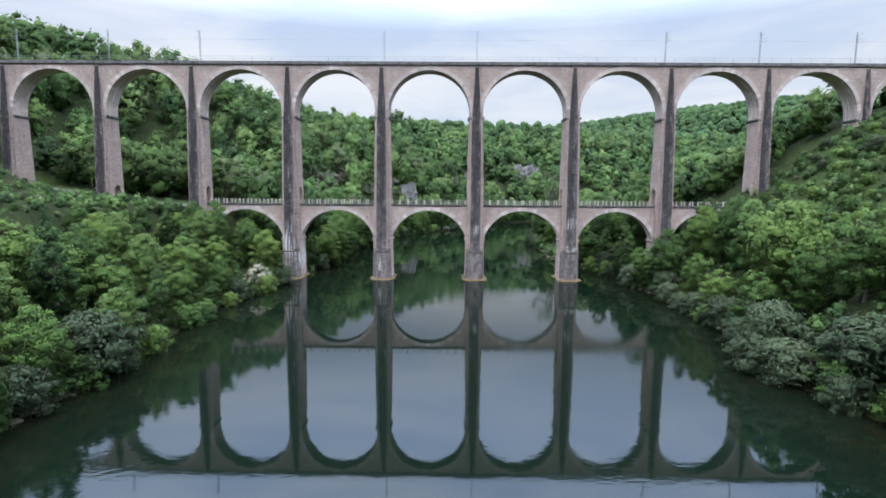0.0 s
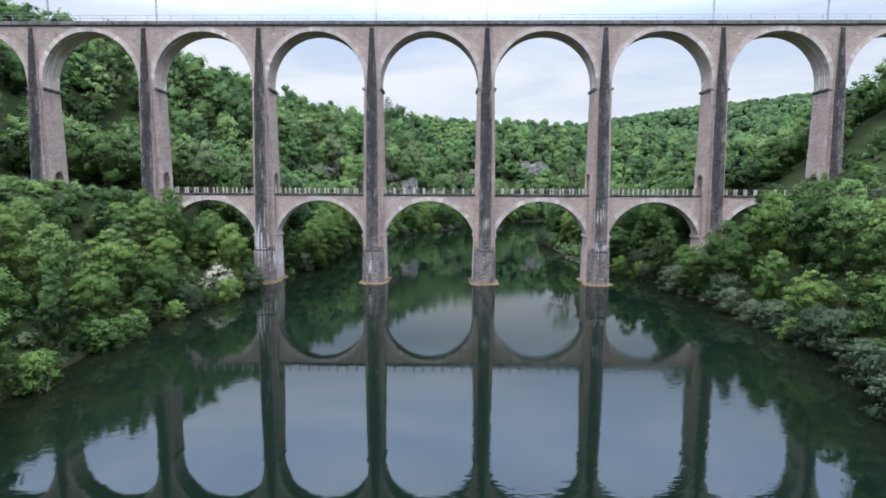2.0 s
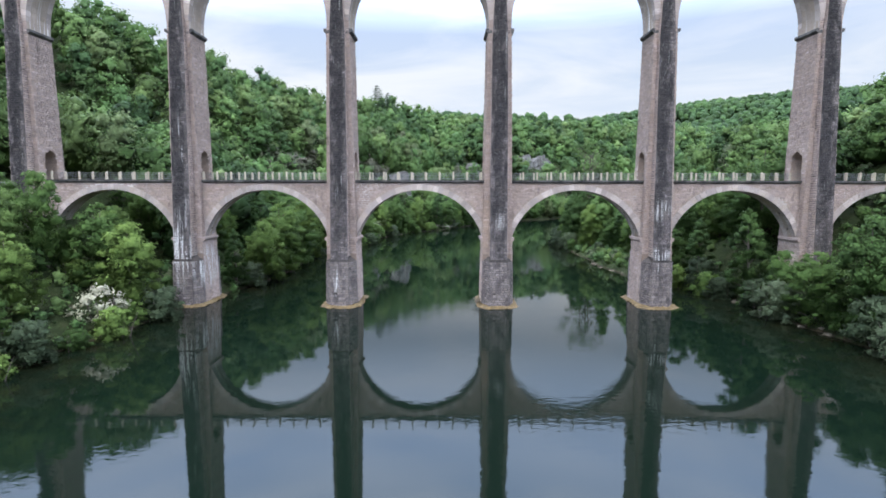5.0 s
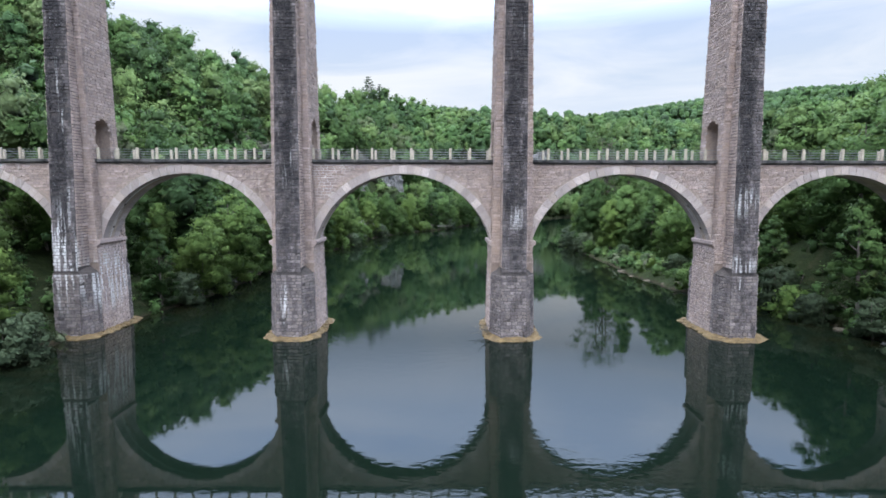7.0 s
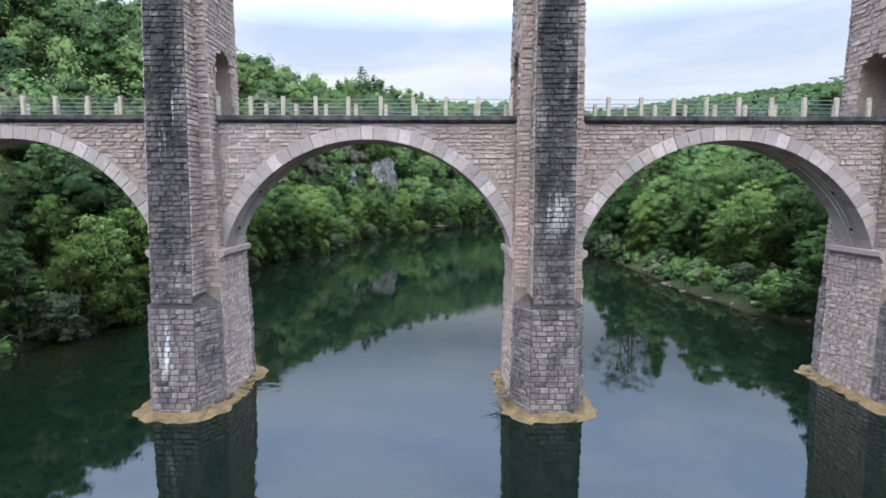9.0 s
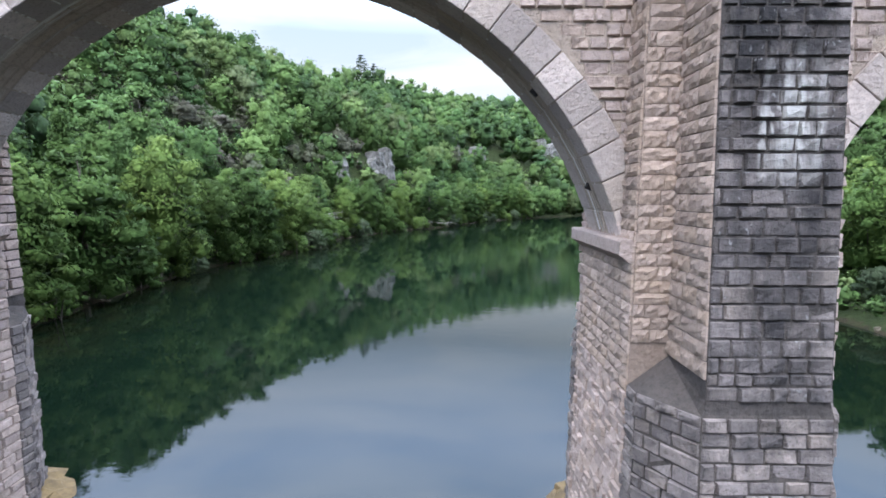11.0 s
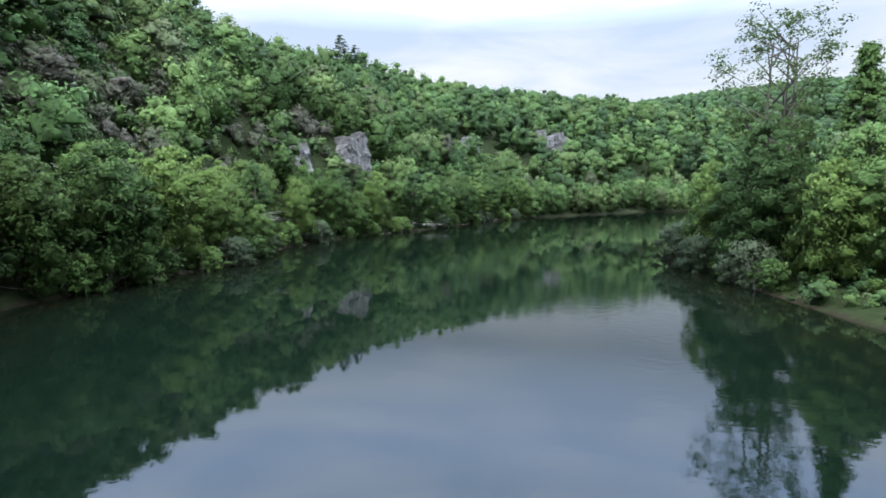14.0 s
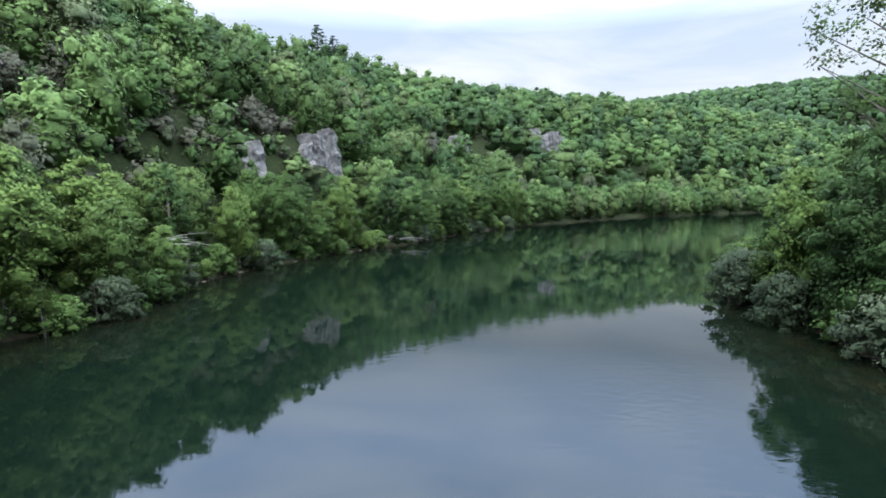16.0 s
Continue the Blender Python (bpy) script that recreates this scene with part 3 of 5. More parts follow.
# shaft: a leaning solid with the doorway through it
def shaft_body():
    bm = bmesh.new()
    door = [(1.2, ROAD_Z)] + [(1.2 * math.cos(a), 20.2 + 1.2 * math.sin(a)) for a in np.linspace(0, math.pi, 13)] + [(-1.2, ROAD_Z)]

    def ring(points, side):
        return [bm.verts.new((side * shaft_w(z), y, z)) for y, z in points]

    # three stacked blocks: foot, the two legs beside the doorway, the head
    lower = [(-shaft_l(-5), -5), (shaft_l(-5), -5), (shaft_l(ROAD_Z), ROAD_Z), (-shaft_l(ROAD_Z), ROAD_Z)]
    upper = [(shaft_l(ROAD_Z), ROAD_Z), (shaft_l(UP_SPRING), UP_SPRING), (-shaft_l(UP_SPRING), UP_SPRING), (-shaft_l(ROAD_Z), ROAD_Z)] + door[::-1]
    for points in (lower, upper):
        n = len(points)
        r, l = ring(points, 1), ring(points, -1)
        bm.faces.new(r)
        bm.faces.new(l[::-1])
        for i in range(n):
            bm.faces.new((r[i], l[i], l[(i + 1) % n], r[(i + 1) % n]))
    bmesh.ops.recalc_face_normals(bm, faces=bm.faces[:])
    return bm


def rib_body(side):
    """The narrow buttress on an end of the pier, with the broad chamfered cutwater at its foot. side: -1 downstream end, 1 upstream."""
    bm = bmesh.new()

    def loft(sections):
        rows = [[bm.verts.new(p) for p in s] for s in sections]
        for a, b in zip(rows[:-1], rows[1:]):
            for i in range(len(a)):
                j = (i + 1) % len(a)
                bm.faces.new((a[i], a[j], b[j], b[i]))
        bm.faces.new(rows[0][::-1])
        bm.faces.new(rows[-1])

    loft([[(-rib_w(z), side * 2.0, z), (rib_w(z), side * 2.0, z), (rib_w(z), side * rib_l(z), z), (-rib_w(z), side * rib_l(z), z)] for z in (*RIB_Z, 48.3)])

    def foot(z):
        wide, flat = shaft_w(z) - 0.02, 1.15
        return [(-wide, side * 2.0, z), (wide, side * 2.0, z), (wide, side * (shaft_l(z) + 0.5), z), (flat + 0.1, side * (rib_l(z) + 0.01), z), (-flat - 0.1, side * (rib_l(z) + 0.01), z), (-wide, side * (shaft_l(z) + 0.5), z)]

    top = [(-rib_w(7.5), side * 2.0, 6.85), (rib_w(7.5), side * 2.0, 6.85), (rib_w(7.5), side * (shaft_l(7.5) - 0.05), 6.85), (rib_w(7.5), side * (rib_l(7.5) - 0.02), 6.5), (-rib_w(7.5), side * (rib_l(7.5) - 0.02), 6.5), (-rib_w(7.5), side * (shaft_l(7.5) - 0.05), 6.85)]
    loft([foot(-5), foot(6.2), top])
    bmesh.ops.recalc_face_normals(bm, faces=bm.faces[:])
    return bm


def pier_faces():
    """Lists of blocks by surface for one pier: the plain sides, the blackened buttress, the grey foot."""
    sides, black, foot = [], [], []
    for s in (-1, 1):
        ends = (lambda z, s=s: (s * shaft_w(z), s * -shaft_l(z), z)), (lambda z, s=s: (s * shaft_w(z), s * shaft_l(z), z))
        sides += course_stones(*ends, -1.0, 17.0, 11 + s, None, (0.25, 0.34), (0.32, 0.66))
        sides += course_stones(*ends, 17.0, UP_SPRING - 0.5, 14 + s, lambda c: not in_passage(c))
        # the shaft's end walls beside the buttress
        for q in (-1, 1):
            lo = (lambda z, s=s, q=q: (shaft_w(z) * -1 if q < 0 else rib_w(z)))
            hi = (lambda z, s=s, q=q: (-rib_w(z) if q < 0 else shaft_w(z)))
            if s < 0:
                p0, p1 = (lambda z, lo=lo: (lo(z), -shaft_l(z), z)), (lambda z, hi=hi: (hi(z), -shaft_l(z), z))
            else:
                p0, p1 = (lambda z, hi=hi: (hi(z), shaft_l(z), z)), (lambda z, lo=lo: (lo(z), shaft_l(z), z))
            sides += course_stones(p0, p1, 7.15, UP_SPRING + 1.5, 31 + 3 * s + q)
        if s < 0:
            p0, p1 = (lambda z: (-rib_w(z), -rib_l(z), z)), (lambda z: (rib_w(z), -rib_l(z), z))
        else:
            p0, p1 = (lambda z: (rib_w(z), rib_l(z), z)), (lambda z: (-rib_w(z), rib_l(z), z))
        black += course_stones(p0, p1, 6.5, 48.15, 41 + s, None, (0.25, 0.36), (0.3, 0.7))
        for q in (-1, 1):
            e = (lambda z, q=q, s=s: (q * rib_w(z), s * rib_l(z), z)), (lambda z, q=q, s=s: (q * rib_w(z), s * shaft_l(z) * 0.98, z))
            a, b = e if q * s < 0 else e[::-1]
            sides += course_stones(a, b, 6.9, 48.15, 51 + 5 * s + q)
        wide, flat = (lambda z: shaft_w(z) - 0.02), 1.25
        corner = [lambda z, s=s: (-wide(z), s * (shaft_l(z) + 0.5), z), lambda z, s=s: (-flat, s * (rib_l(z) + 0.01), z), lambda z, s=s: (flat, s * (rib_l(z) + 0.01), z), lambda z, s=s: (wide(z), s * (shaft_l(z) + 0.5), z)]
        edge = [lambda z, s=s: (-wide(z), s * shaft_l(z), z)] + corner + [lambda z, s=s: (wide(z), s * shaft_l(z), z)]
        if s > 0:
            edge = edge[::-1]
        for k in range(5):
            foot += course_stones(edge[k], edge[k + 1], -1.0, 6.2, 71 + 7 * s + k, None, (0.26, 0.36), (0.35, 0.75))
    return sides, black, foot


side_stones, black_stones, foot_stones = pier_faces()
SHAFT = bpy.data.meshes.new("pier")
b = shaft_body()
b.to_mesh(SHAFT)
b.free()
SHAFT.materials.append(M_MORTAR)
RIBS = []
for s in (-1, 1):
    b = rib_body(s)
    me = bpy.data.meshes.new("buttress")
    b.to_mesh(me)
    b.free()
    me.materials.append(M_DARKMORTAR)
    RIBS.append(me)


def close_by(c):
    """The stretch of the pier that the fly-through passes at arm's length."""
    return c[0] < -1.1 and -4.6 < c[1] < 1.8 and 6.0 < c[2] < 14.5


MASONRY = [stones_mesh("masonry", s, m) for s, m in ((side_stones, M_STONE), (black_stones, M_BLACK), (foot_stones, M_FOOT))]
PASSED = [stones_mesh("masonry", [q for q in s if not close_by(q[0])], m) for s, m in ((side_stones, M_STONE), (black_stones, M_BLACK), (foot_stones, M_FOOT))]


def impost_bm(z, w, l, h, out):
    """A projecting moulded band on the pier's side: a slab over a slanting underside."""
    bm = bmesh.new()
    rows = [[(-w - o, -l, zz), (w + o, -l, zz), (w + o, l, zz), (-w - o, l, zz)] for zz, o in ((z - h, 0.0), (z - h * 0.55, out), (z - 0.04, out), (z, out - 0.05))]
    vs = [[bm.verts.new(p) for p in r] for r in rows]
    for a, c in zip(vs[:-1], vs[1:]):
        for i in range(4):
            bm.faces.new((a[i], a[(i + 1) % 4], c[(i + 1) % 4], c[i]))
    bm.faces.new(vs[0][::-1])
    bm.faces.new(vs[-1])
    return bm


def to_mesh(name, bm, material):
    me = bpy.data.meshes.new(name)
    bm.to_mesh(me)
    bm.free()
    me.materials.append(material)
    return me


IMPOST_UP = to_mesh("impost", impost_bm(UP_SPRING + 0.12, shaft_w(UP_SPRING) - 0.02, 2.26, 0.62, 0.40), M_CORNICE)
IMPOST_LOW = to_mesh("impost", impost_bm(LOW_SPRING + 0.1, shaft_w(LOW_SPRING) - 0.02, 2.26, 0.6, 0.36), M_STONE)


def footing_mesh(seed):
    """The rough ochre stone skirt round a pier's foot, just above the water."""
    r = np.random.RandomState(seed)
    ring = []
    for a in np.linspace(0, 2 * math.pi, 73)[:-1]:
        x, y = math.cos(a), math.sin(a)
        k = 1 / max(abs(x) / 2.75, abs(y) / 5.1, (abs(x) + abs(y)) / 6.5)
        ring.append((x * k, y * k))
    bm = bmesh.new()
    rows = []
    for scale, z in ((1.06, -1.2), (1.02, 0.0), (0.97, 0.10), (0.89, 0.20), (0.80, 0.32), (0.5, 0.34)):
        rows.append([bm.verts.new((x * scale + r.uniform(-0.2, 0.2), y * scale + r.uniform(-0.2, 0.2), z + (r.uniform(-0.07, 0.07) if z > 0 else 0))) for x, y in ring])
    for a, c in zip(rows[:-1], rows[1:]):
        for i in range(len(a)):
            bm.faces.new((a[i], a[(i + 1) % len(a)], c[(i + 1) % len(a)], c[i]))
    bm.faces.new(rows[-1])
    return bm


for i, x in PIERS.items():
    pier = part("pier", SHAFT, M_MORTAR, viaduct, "tapering limestone pier with lichen-blackened buttresses")
    pier.location.x = x
    for k, me in enumerate(PASSED if i == 3 else MASONRY):
        part("masonry", me, M_STONE, pier, ("pinkish coursed limestone blocks", "lichen-black buttress stones", "grey cutwater stones")[k], "stuff")
    for me in RIBS:
        part("buttress", me, M_DARKMORTAR, pier)
    part("impost", IMPOST_UP, M_CORNICE, pier, "dark moulded band under the arch")
    if 0 <= i <= 6:
        part("impost", IMPOST_LOW, M_STONE, pier)
    if 1 <= i <= 4:
        part("footing", footing_mesh(i), M_FOOTING, pier, "rough ochre algae-stained stone skirt")


# upper arches: body, voussoirs, coursed spandrels
def arch_outline(radius, centre_z, spring_z, top_z, half):
    a0 = math.asin(max(0.0, spring_z - centre_z) / radius)
    arc = [(half - radius * math.cos(a), centre_z + radius * math.sin(a)) for a in np.linspace(a0, math.pi - a0, 41)]
    return [(0.0, spring_z), (arc[0][0], spring_z)][: 2 if spring_z < centre_z else 1] + arc + [(arc[-1][0], spring_z)][: 1 if spring_z < centre_z else 0] + [(2 * half, spring_z), (2 * half, top_z), (0.0, top_z)]


UP_BODY = to_mesh("railway_arch", extrude_xz(arch_outline(UP_R, UP_C, UP_SPRING, 48.8, SPAN / 2), -HALF_UP, HALF_UP), M_SOFFIT)
LOW_BODY = to_mesh("road_arch", extrude_xz(arch_outline(LOW_R, LOW_C, LOW_SPRING, 16.96, SPAN / 2), -HALF_LOW, HALF_LOW), M_SOFFIT)


def spandrel_stones(half_depth, radius, centre_z, z0, z1, thick, seed):
    out = []
    for s in (-1, 1):
        a, b = (lambda z: (0.0, s * half_depth, z)), (lambda z: (SPAN, s * half_depth, z))
        if s > 0:
            a, b = b, a
        out += course_stones(a, b, z0, z1, seed + s, lambda c: math.hypot(c[0] - SPAN / 2, c[2] - centre_z) > radius + thick + 0.05 and (c[2] > centre_z or abs(c[0] - SPAN / 2) > radius + thick), (0.20, 0.32), (0.32, 0.75))
    return out


def lining_stones(radius, centre_z, half_depth, a0, rings, across, seed):
    """Cut blocks on the underside of an arch, row by row across it."""
    q = np.random.RandomState(seed)
    out = []
    step = (math.pi - 2 * a0) / rings
    for k in range(rings):
        a = a0 + (k + 0.5) * step
        n = np.array([math.cos(a), 0.0, -math.sin(a)])
        mid = np.array([SPAN / 2, 0, centre_z]) - n * radius
        v = np.array([math.sin(a), 0.0, math.cos(a)]) * step * radius / 2
        cuts = np.sort(np.concatenate([[-1, 1], np.linspace(-1, 1, across + 1)[1:-1] + q.uniform(-0.12, 0.12, across - 1)])) * half_depth
        for y0, y1 in zip(cuts[:-1], cuts[1:]):
            u = np.cross(v, n)
            u = np.array([0, 1.0, 0]) * (y1 - y0) / 2 * (1 if u[1] > 0 else -1)
            out.append((mid + np.array([0, (y0 + y1) / 2, 0]), u, v, n, q.uniform(0.012, 0.03), q.uniform(-0.006, 0.006, 4)))
    return out


UP_STONES = stones_mesh("masonry", spandrel_stones(HALF_UP, UP_R, UP_C, UP_SPRING, 48.75, 0.85, 101), M_STONE)
LOW_STONES = stones_mesh("masonry", spandrel_stones(HALF_LOW, LOW_R, LOW_C, LOW_SPRING, 16.91, 0.80, 111), M_STONE)


def voussoir_mesh(radius, thick, step, depth):
    """One wedge of an arch ring; the origin is the arch's centre."""
    bm = bmesh.new()
    half = step / 2 - 0.012 / radius
    pts = []
    for r, squeeze in ((radius - 0.01, 1.0), (radius + thick, 1.0)):
        for a in (-half, half):
            pts.append((r * math.sin(a * squeeze), r * math.cos(a)))
    for y in (-depth / 2, depth / 2):
        for x, z in pts:
            bm.verts.new((x, y, z))
    bm.verts.ensure_lookup_table()
    for f in ((0, 1, 3, 2), (4, 6, 7, 5), (0, 4, 5, 1), (2, 3, 7, 6), (0, 2, 6, 4), (1, 5, 7, 3)):
        bm.faces.new([bm.verts[k] for k in f])
    bmesh.ops.recalc_face_normals(bm, faces=bm.faces[:])
    bmesh.ops.bevel(bm, geom=bm.edges[:], offset=0.02, segments=1, affect="EDGES")
    return to_mesh("voussoir", bm, M_VOUSS)


UP_N, LOW_N = 41, 33
UP_LINING = stones_mesh("lining", lining_stones(UP_R, UP_C, HALF_UP - 0.9, 0.0, 41, 3, 121), M_SOFFIT)
LOW_LINING = stones_mesh("lining", lining_stones(LOW_R, LOW_C, HALF_LOW - 0.85, math.asin((LOW_SPRING - LOW_C) / LOW_R), 33, 3, 122), M_SOFFIT)


def drain_bm():
    bm = bmesh.new()
    bmesh.ops.create_cone(bm, cap_ends=True, segments=10, radius1=0.085, radius2=0.085, depth=0.22)
    return bm


DRAIN = to_mesh("drain_pipe", drain_bm(), M_ROOF)
low_a0 = math.asin((LOW_SPRING - LOW_C) / LOW_R)
VOUSS_UP = voussoir_mesh(UP_R, 0.85, math.pi / UP_N, 0.9)
VOUSS_LOW = voussoir_mesh(LOW_R, 0.80, (math.pi - 2 * low_a0) / LOW_N, 0.9)
for i in range(-3, 8):
    x = PIERS[i]
    arch = part("railway_arch", UP_BODY, M_SOFFIT, viaduct, "round railway arch with smooth grey lining")
    arch.location.x, arch.scale.x = x, (PIERS[i + 1] - x) / SPAN
    part("masonry", UP_STONES, M_STONE, arch, kind="stuff")
    part("lining", UP_LINING, M_SOFFIT, arch, kind="stuff")
    for s in (-1, 1):
        for k in range(UP_N):
            v = part("voussoir", VOUSS_UP, M_VOUSS, arch)
            v.location = (SPAN / 2, s * (HALF_UP - 0.45 + 0.09), UP_C)
            v.rotation_euler.y = -math.pi / 2 + (k + 0.5) * math.pi / UP_N
for i in range(0, 6):
    x = PIERS[i]
    arch = part("road_arch", LOW_BODY, M_SOFFIT, viaduct, "wide lower arch carrying the road")
    arch.location.x, arch.scale.x = x, (PIERS[i + 1] - x) / SPAN
    part("masonry", LOW_STONES, M_STONE, arch, kind="stuff")
    part("lining", LOW_LINING, M_SOFFIT, arch, "grey lime-streaked arch lining", "stuff")
    for a, y in ((0.42, -0.15), (0.72, -0.35), (math.pi - 0.42, -0.15), (math.pi - 0.72, -0.35)):
        d = part("drain_pipe", DRAIN, M_ROOF, arch, "short black drain pipe")
        d.location = (SPAN / 2 - LOW_R * math.cos(a), y, LOW_C + LOW_R * math.sin(a))
        d.rotation_euler.y = math.pi / 2 - a if a < 1.57 else -(a - math.pi / 2)
    for s in (-1, 1):
        for k in range(LOW_N):
            v = part("voussoir", VOUSS_LOW, M_VOUSS, arch)
            v.location = (SPAN / 2, s * (HALF_LOW - 0.45 + 0.10), LOW_C)
            v.rotation_euler.y = -math.pi / 2 + low_a0 + (k + 0.5) * (math.pi - 2 * low_a0) / LOW_N

# decks, cornices, rails
XA, XB = PIERS[-3], PIERS[8]
part("railway_deck", box_bm(XA, XB, -2.0, 2.0, 48.8, 49.35), M_BALLAST, viaduct, "grey ballasted track bed")
for s in (-1, 1):
    c = part("railway_cornice", box_bm(XA, XB, -0.30, 0.30, 48.78, 49.25, 0.06), M_CORNICE, viaduct, "dark weathered stone cornice")
    c.location.y = s * 2.32
    c = part("parapet_kerb", box_bm(XA, XB, -0.2, 0.2, 49.25, 49.55, 0.04), M_CORNICE, viaduct)
    c.location.y = s * 2.26
RAIL = to_mesh("track_rail", box_bm(XA, XB, -0.035, 0.035, 49.35, 49.52), M_STEEL)
for y in (-0.72, 0.72):
    part("track_rail", RAIL, M_STEEL, viaduct).location.y = y
POST_UP = to_mesh("guard_post", box_bm(-0.03, 0.03, -0.03, 0.03, 49.5, 50.6), M_STEEL)
HAND_UP = to_mesh("handrail", box_bm(XA, XB, -0.02, 0.02, -0.02, 0.02), M_STEEL)
for s in (-1, 1):
    for k in range(int((XB - XA) / 4.33)):
        p = part("guard_post", POST_UP, M_STEEL, viaduct)
        p.location = (XA + 1 + 4.33 * k, s * 2.35, 0)
    for z in (50.58, 50.05):
        h = part("handrail", HAND_UP, M_STEEL, viaduct)
        h.location = (0, s * 2.35, z)

ROAD_A, ROAD_B = PIERS[0] - 1.5, PIERS[6] - 1.0
part("road_deck", box_bm(ROAD_A, ROAD_B, -1.25, 1.25, 16.96, 17.32), M_ASPHALT, viaduct, "narrow asphalt road deck")


def cornice_bm(length):
    bm = bmesh.new()
    prof = [(-0.02, 16.86), (0.10, 16.88), (0.30, 17.04), (0.34, 17.28), (-0.3, 17.30)]
    rows = [[bm.verts.new((x, -y, z)) for y, z in prof] for x in (-length / 2 + 0.01, length / 2 - 0.01)]
    n = len(prof)
    for k in range(n):
        bm.faces.new((rows[0][k], rows[0][(k + 1) % n], rows[1][(k + 1) % n], rows[1][k]))
    bm.faces.new(rows[0][::-1])
    bm.faces.new(rows[1])
    bmesh.ops.recalc_face_normals(bm, faces=bm.faces[:])
    return bm


SLAB = to_mesh("cornice_slab", cornice_bm(1.2), M_CORNICE)
POST = to_mesh("parapet_post", box_bm(-0.11, 0.11, -0.11, 0.11, 17.28, 18.40, 0.02), M_CONCRETE)
BAR = to_mesh("parapet_bar", box_bm(-0.965, 0.965, -0.016, 0.016, -0.016, 0.016), M_STEEL)
for s in (-1, 1):
    n = int((ROAD_B - ROAD_A) / 1.2)
    for k in range(n):
        q = part("cornice_slab", SLAB, M_CORNICE, viaduct)
        q.location = (ROAD_A + 0.6 + 1.2 * k, s * HALF_LOW, 0.06)
        q.rotation_euler.z = 0 if s < 0 else math.pi
    for k in range(int((ROAD_B - ROAD_A) / 1.93)):
        x = ROAD_A + 0.5 + 1.93 * k
        q = part("parapet_post", POST, M_CONCRETE, viaduct, "pale weathered concrete post")
        q.location = (x, s * 1.42, 0.06)
        for z in (17.50, 17.75, 18.00, 18.25):
            q = part("parapet_bar", BAR, M_STEEL, viaduct)
            q.location = (x + 0.965, s * 1.42, z + 0.06)


# overhead line masts on the railway deck
def mast(x):
    m = tagged(new("overhead_line_mast"), "slim grey steel mast on the railway deck", "mast", "overhead line masts")
    m.location = (x, MID_Y + 2.3, 49.4)
    bm = bmesh.new()
    for dx in (-0.12, 0.12):
        bmesh.ops.create_cube(bm, size=1, matrix=Matrix.Translation((dx, 0, 4.1)) @ Matrix.Diagonal((0.05, 0.16, 8.2, 1)))
    for k in range(12):
        bmesh.ops.create_cube(bm, size=1, matrix=Matrix.Translation((0, 0, 0.5 + 0.65 * k)) @ Matrix.Rotation(0.7 if k % 2 else -0.7, 4, "Y") @ Matrix.Diagonal((0.3, 0.04, 0.04, 1)))
    part("pole", bm, M_STEEL, m)
    part("base_plate", box_bm(-0.3, 0.3, -0.3, 0.3, 0, 0.12), M_CONCRETE, m)
    bm = bmesh.new()
    for z, l, a in ((6.3, 2.4, 0.35), (5.7, 2.3, 0.0), (7.3, 1.6, -0.6)):
        bmesh.ops.create_cone(bm, segments=6, radius1=0.035, radius2=0.035, depth=l, matrix=Matrix.Translation((0.1, -l / 2, z)) @ Matrix.Rotation(math.pi / 2 + a * 0.5, 4, "X"))
    part("bracket_arm", bm, M_STEEL, m)
    return m


for i in (-3, -2, -1, 0, 2, 3, 5, 6, 7):
    mast(PIERS[i] + 0.15)


def wire(name, points, radius, material, label, category):
    cu = bpy.data.curves.new(name, "CURVE")
    cu.dimensions, cu.bevel_depth, cu.bevel_resolution = "3D", radius, 1
    sp = cu.splines.new("POLY")
    sp.points.add(len(points) - 1)
    for p, q in zip(sp.points, points):
        p.co = (*q, 1)
    cu.materials.append(material)
    return tagged(new(name, cu), label, category)


wire("contact_wire", [(x, MID_Y + 0.2, 54.9) for x in np.linspace(XA, XB, 20)], 0.012, M_STEEL, "thin taut overhead contact wire above the track", "wire")

# ---- trees ----
OCTA = (np.array([(1, 0, 0), (-1, 0, 0), (0, 1, 0), (0, -1, 0), (0, 0, 1), (0, 0, -1)], dtype=float), np.array([(0, 2, 4), (2, 1, 4), (1, 3, 4), (3, 0, 4), (2, 0, 5), (1, 2, 5), (3, 1, 5), (0, 3, 5)]))


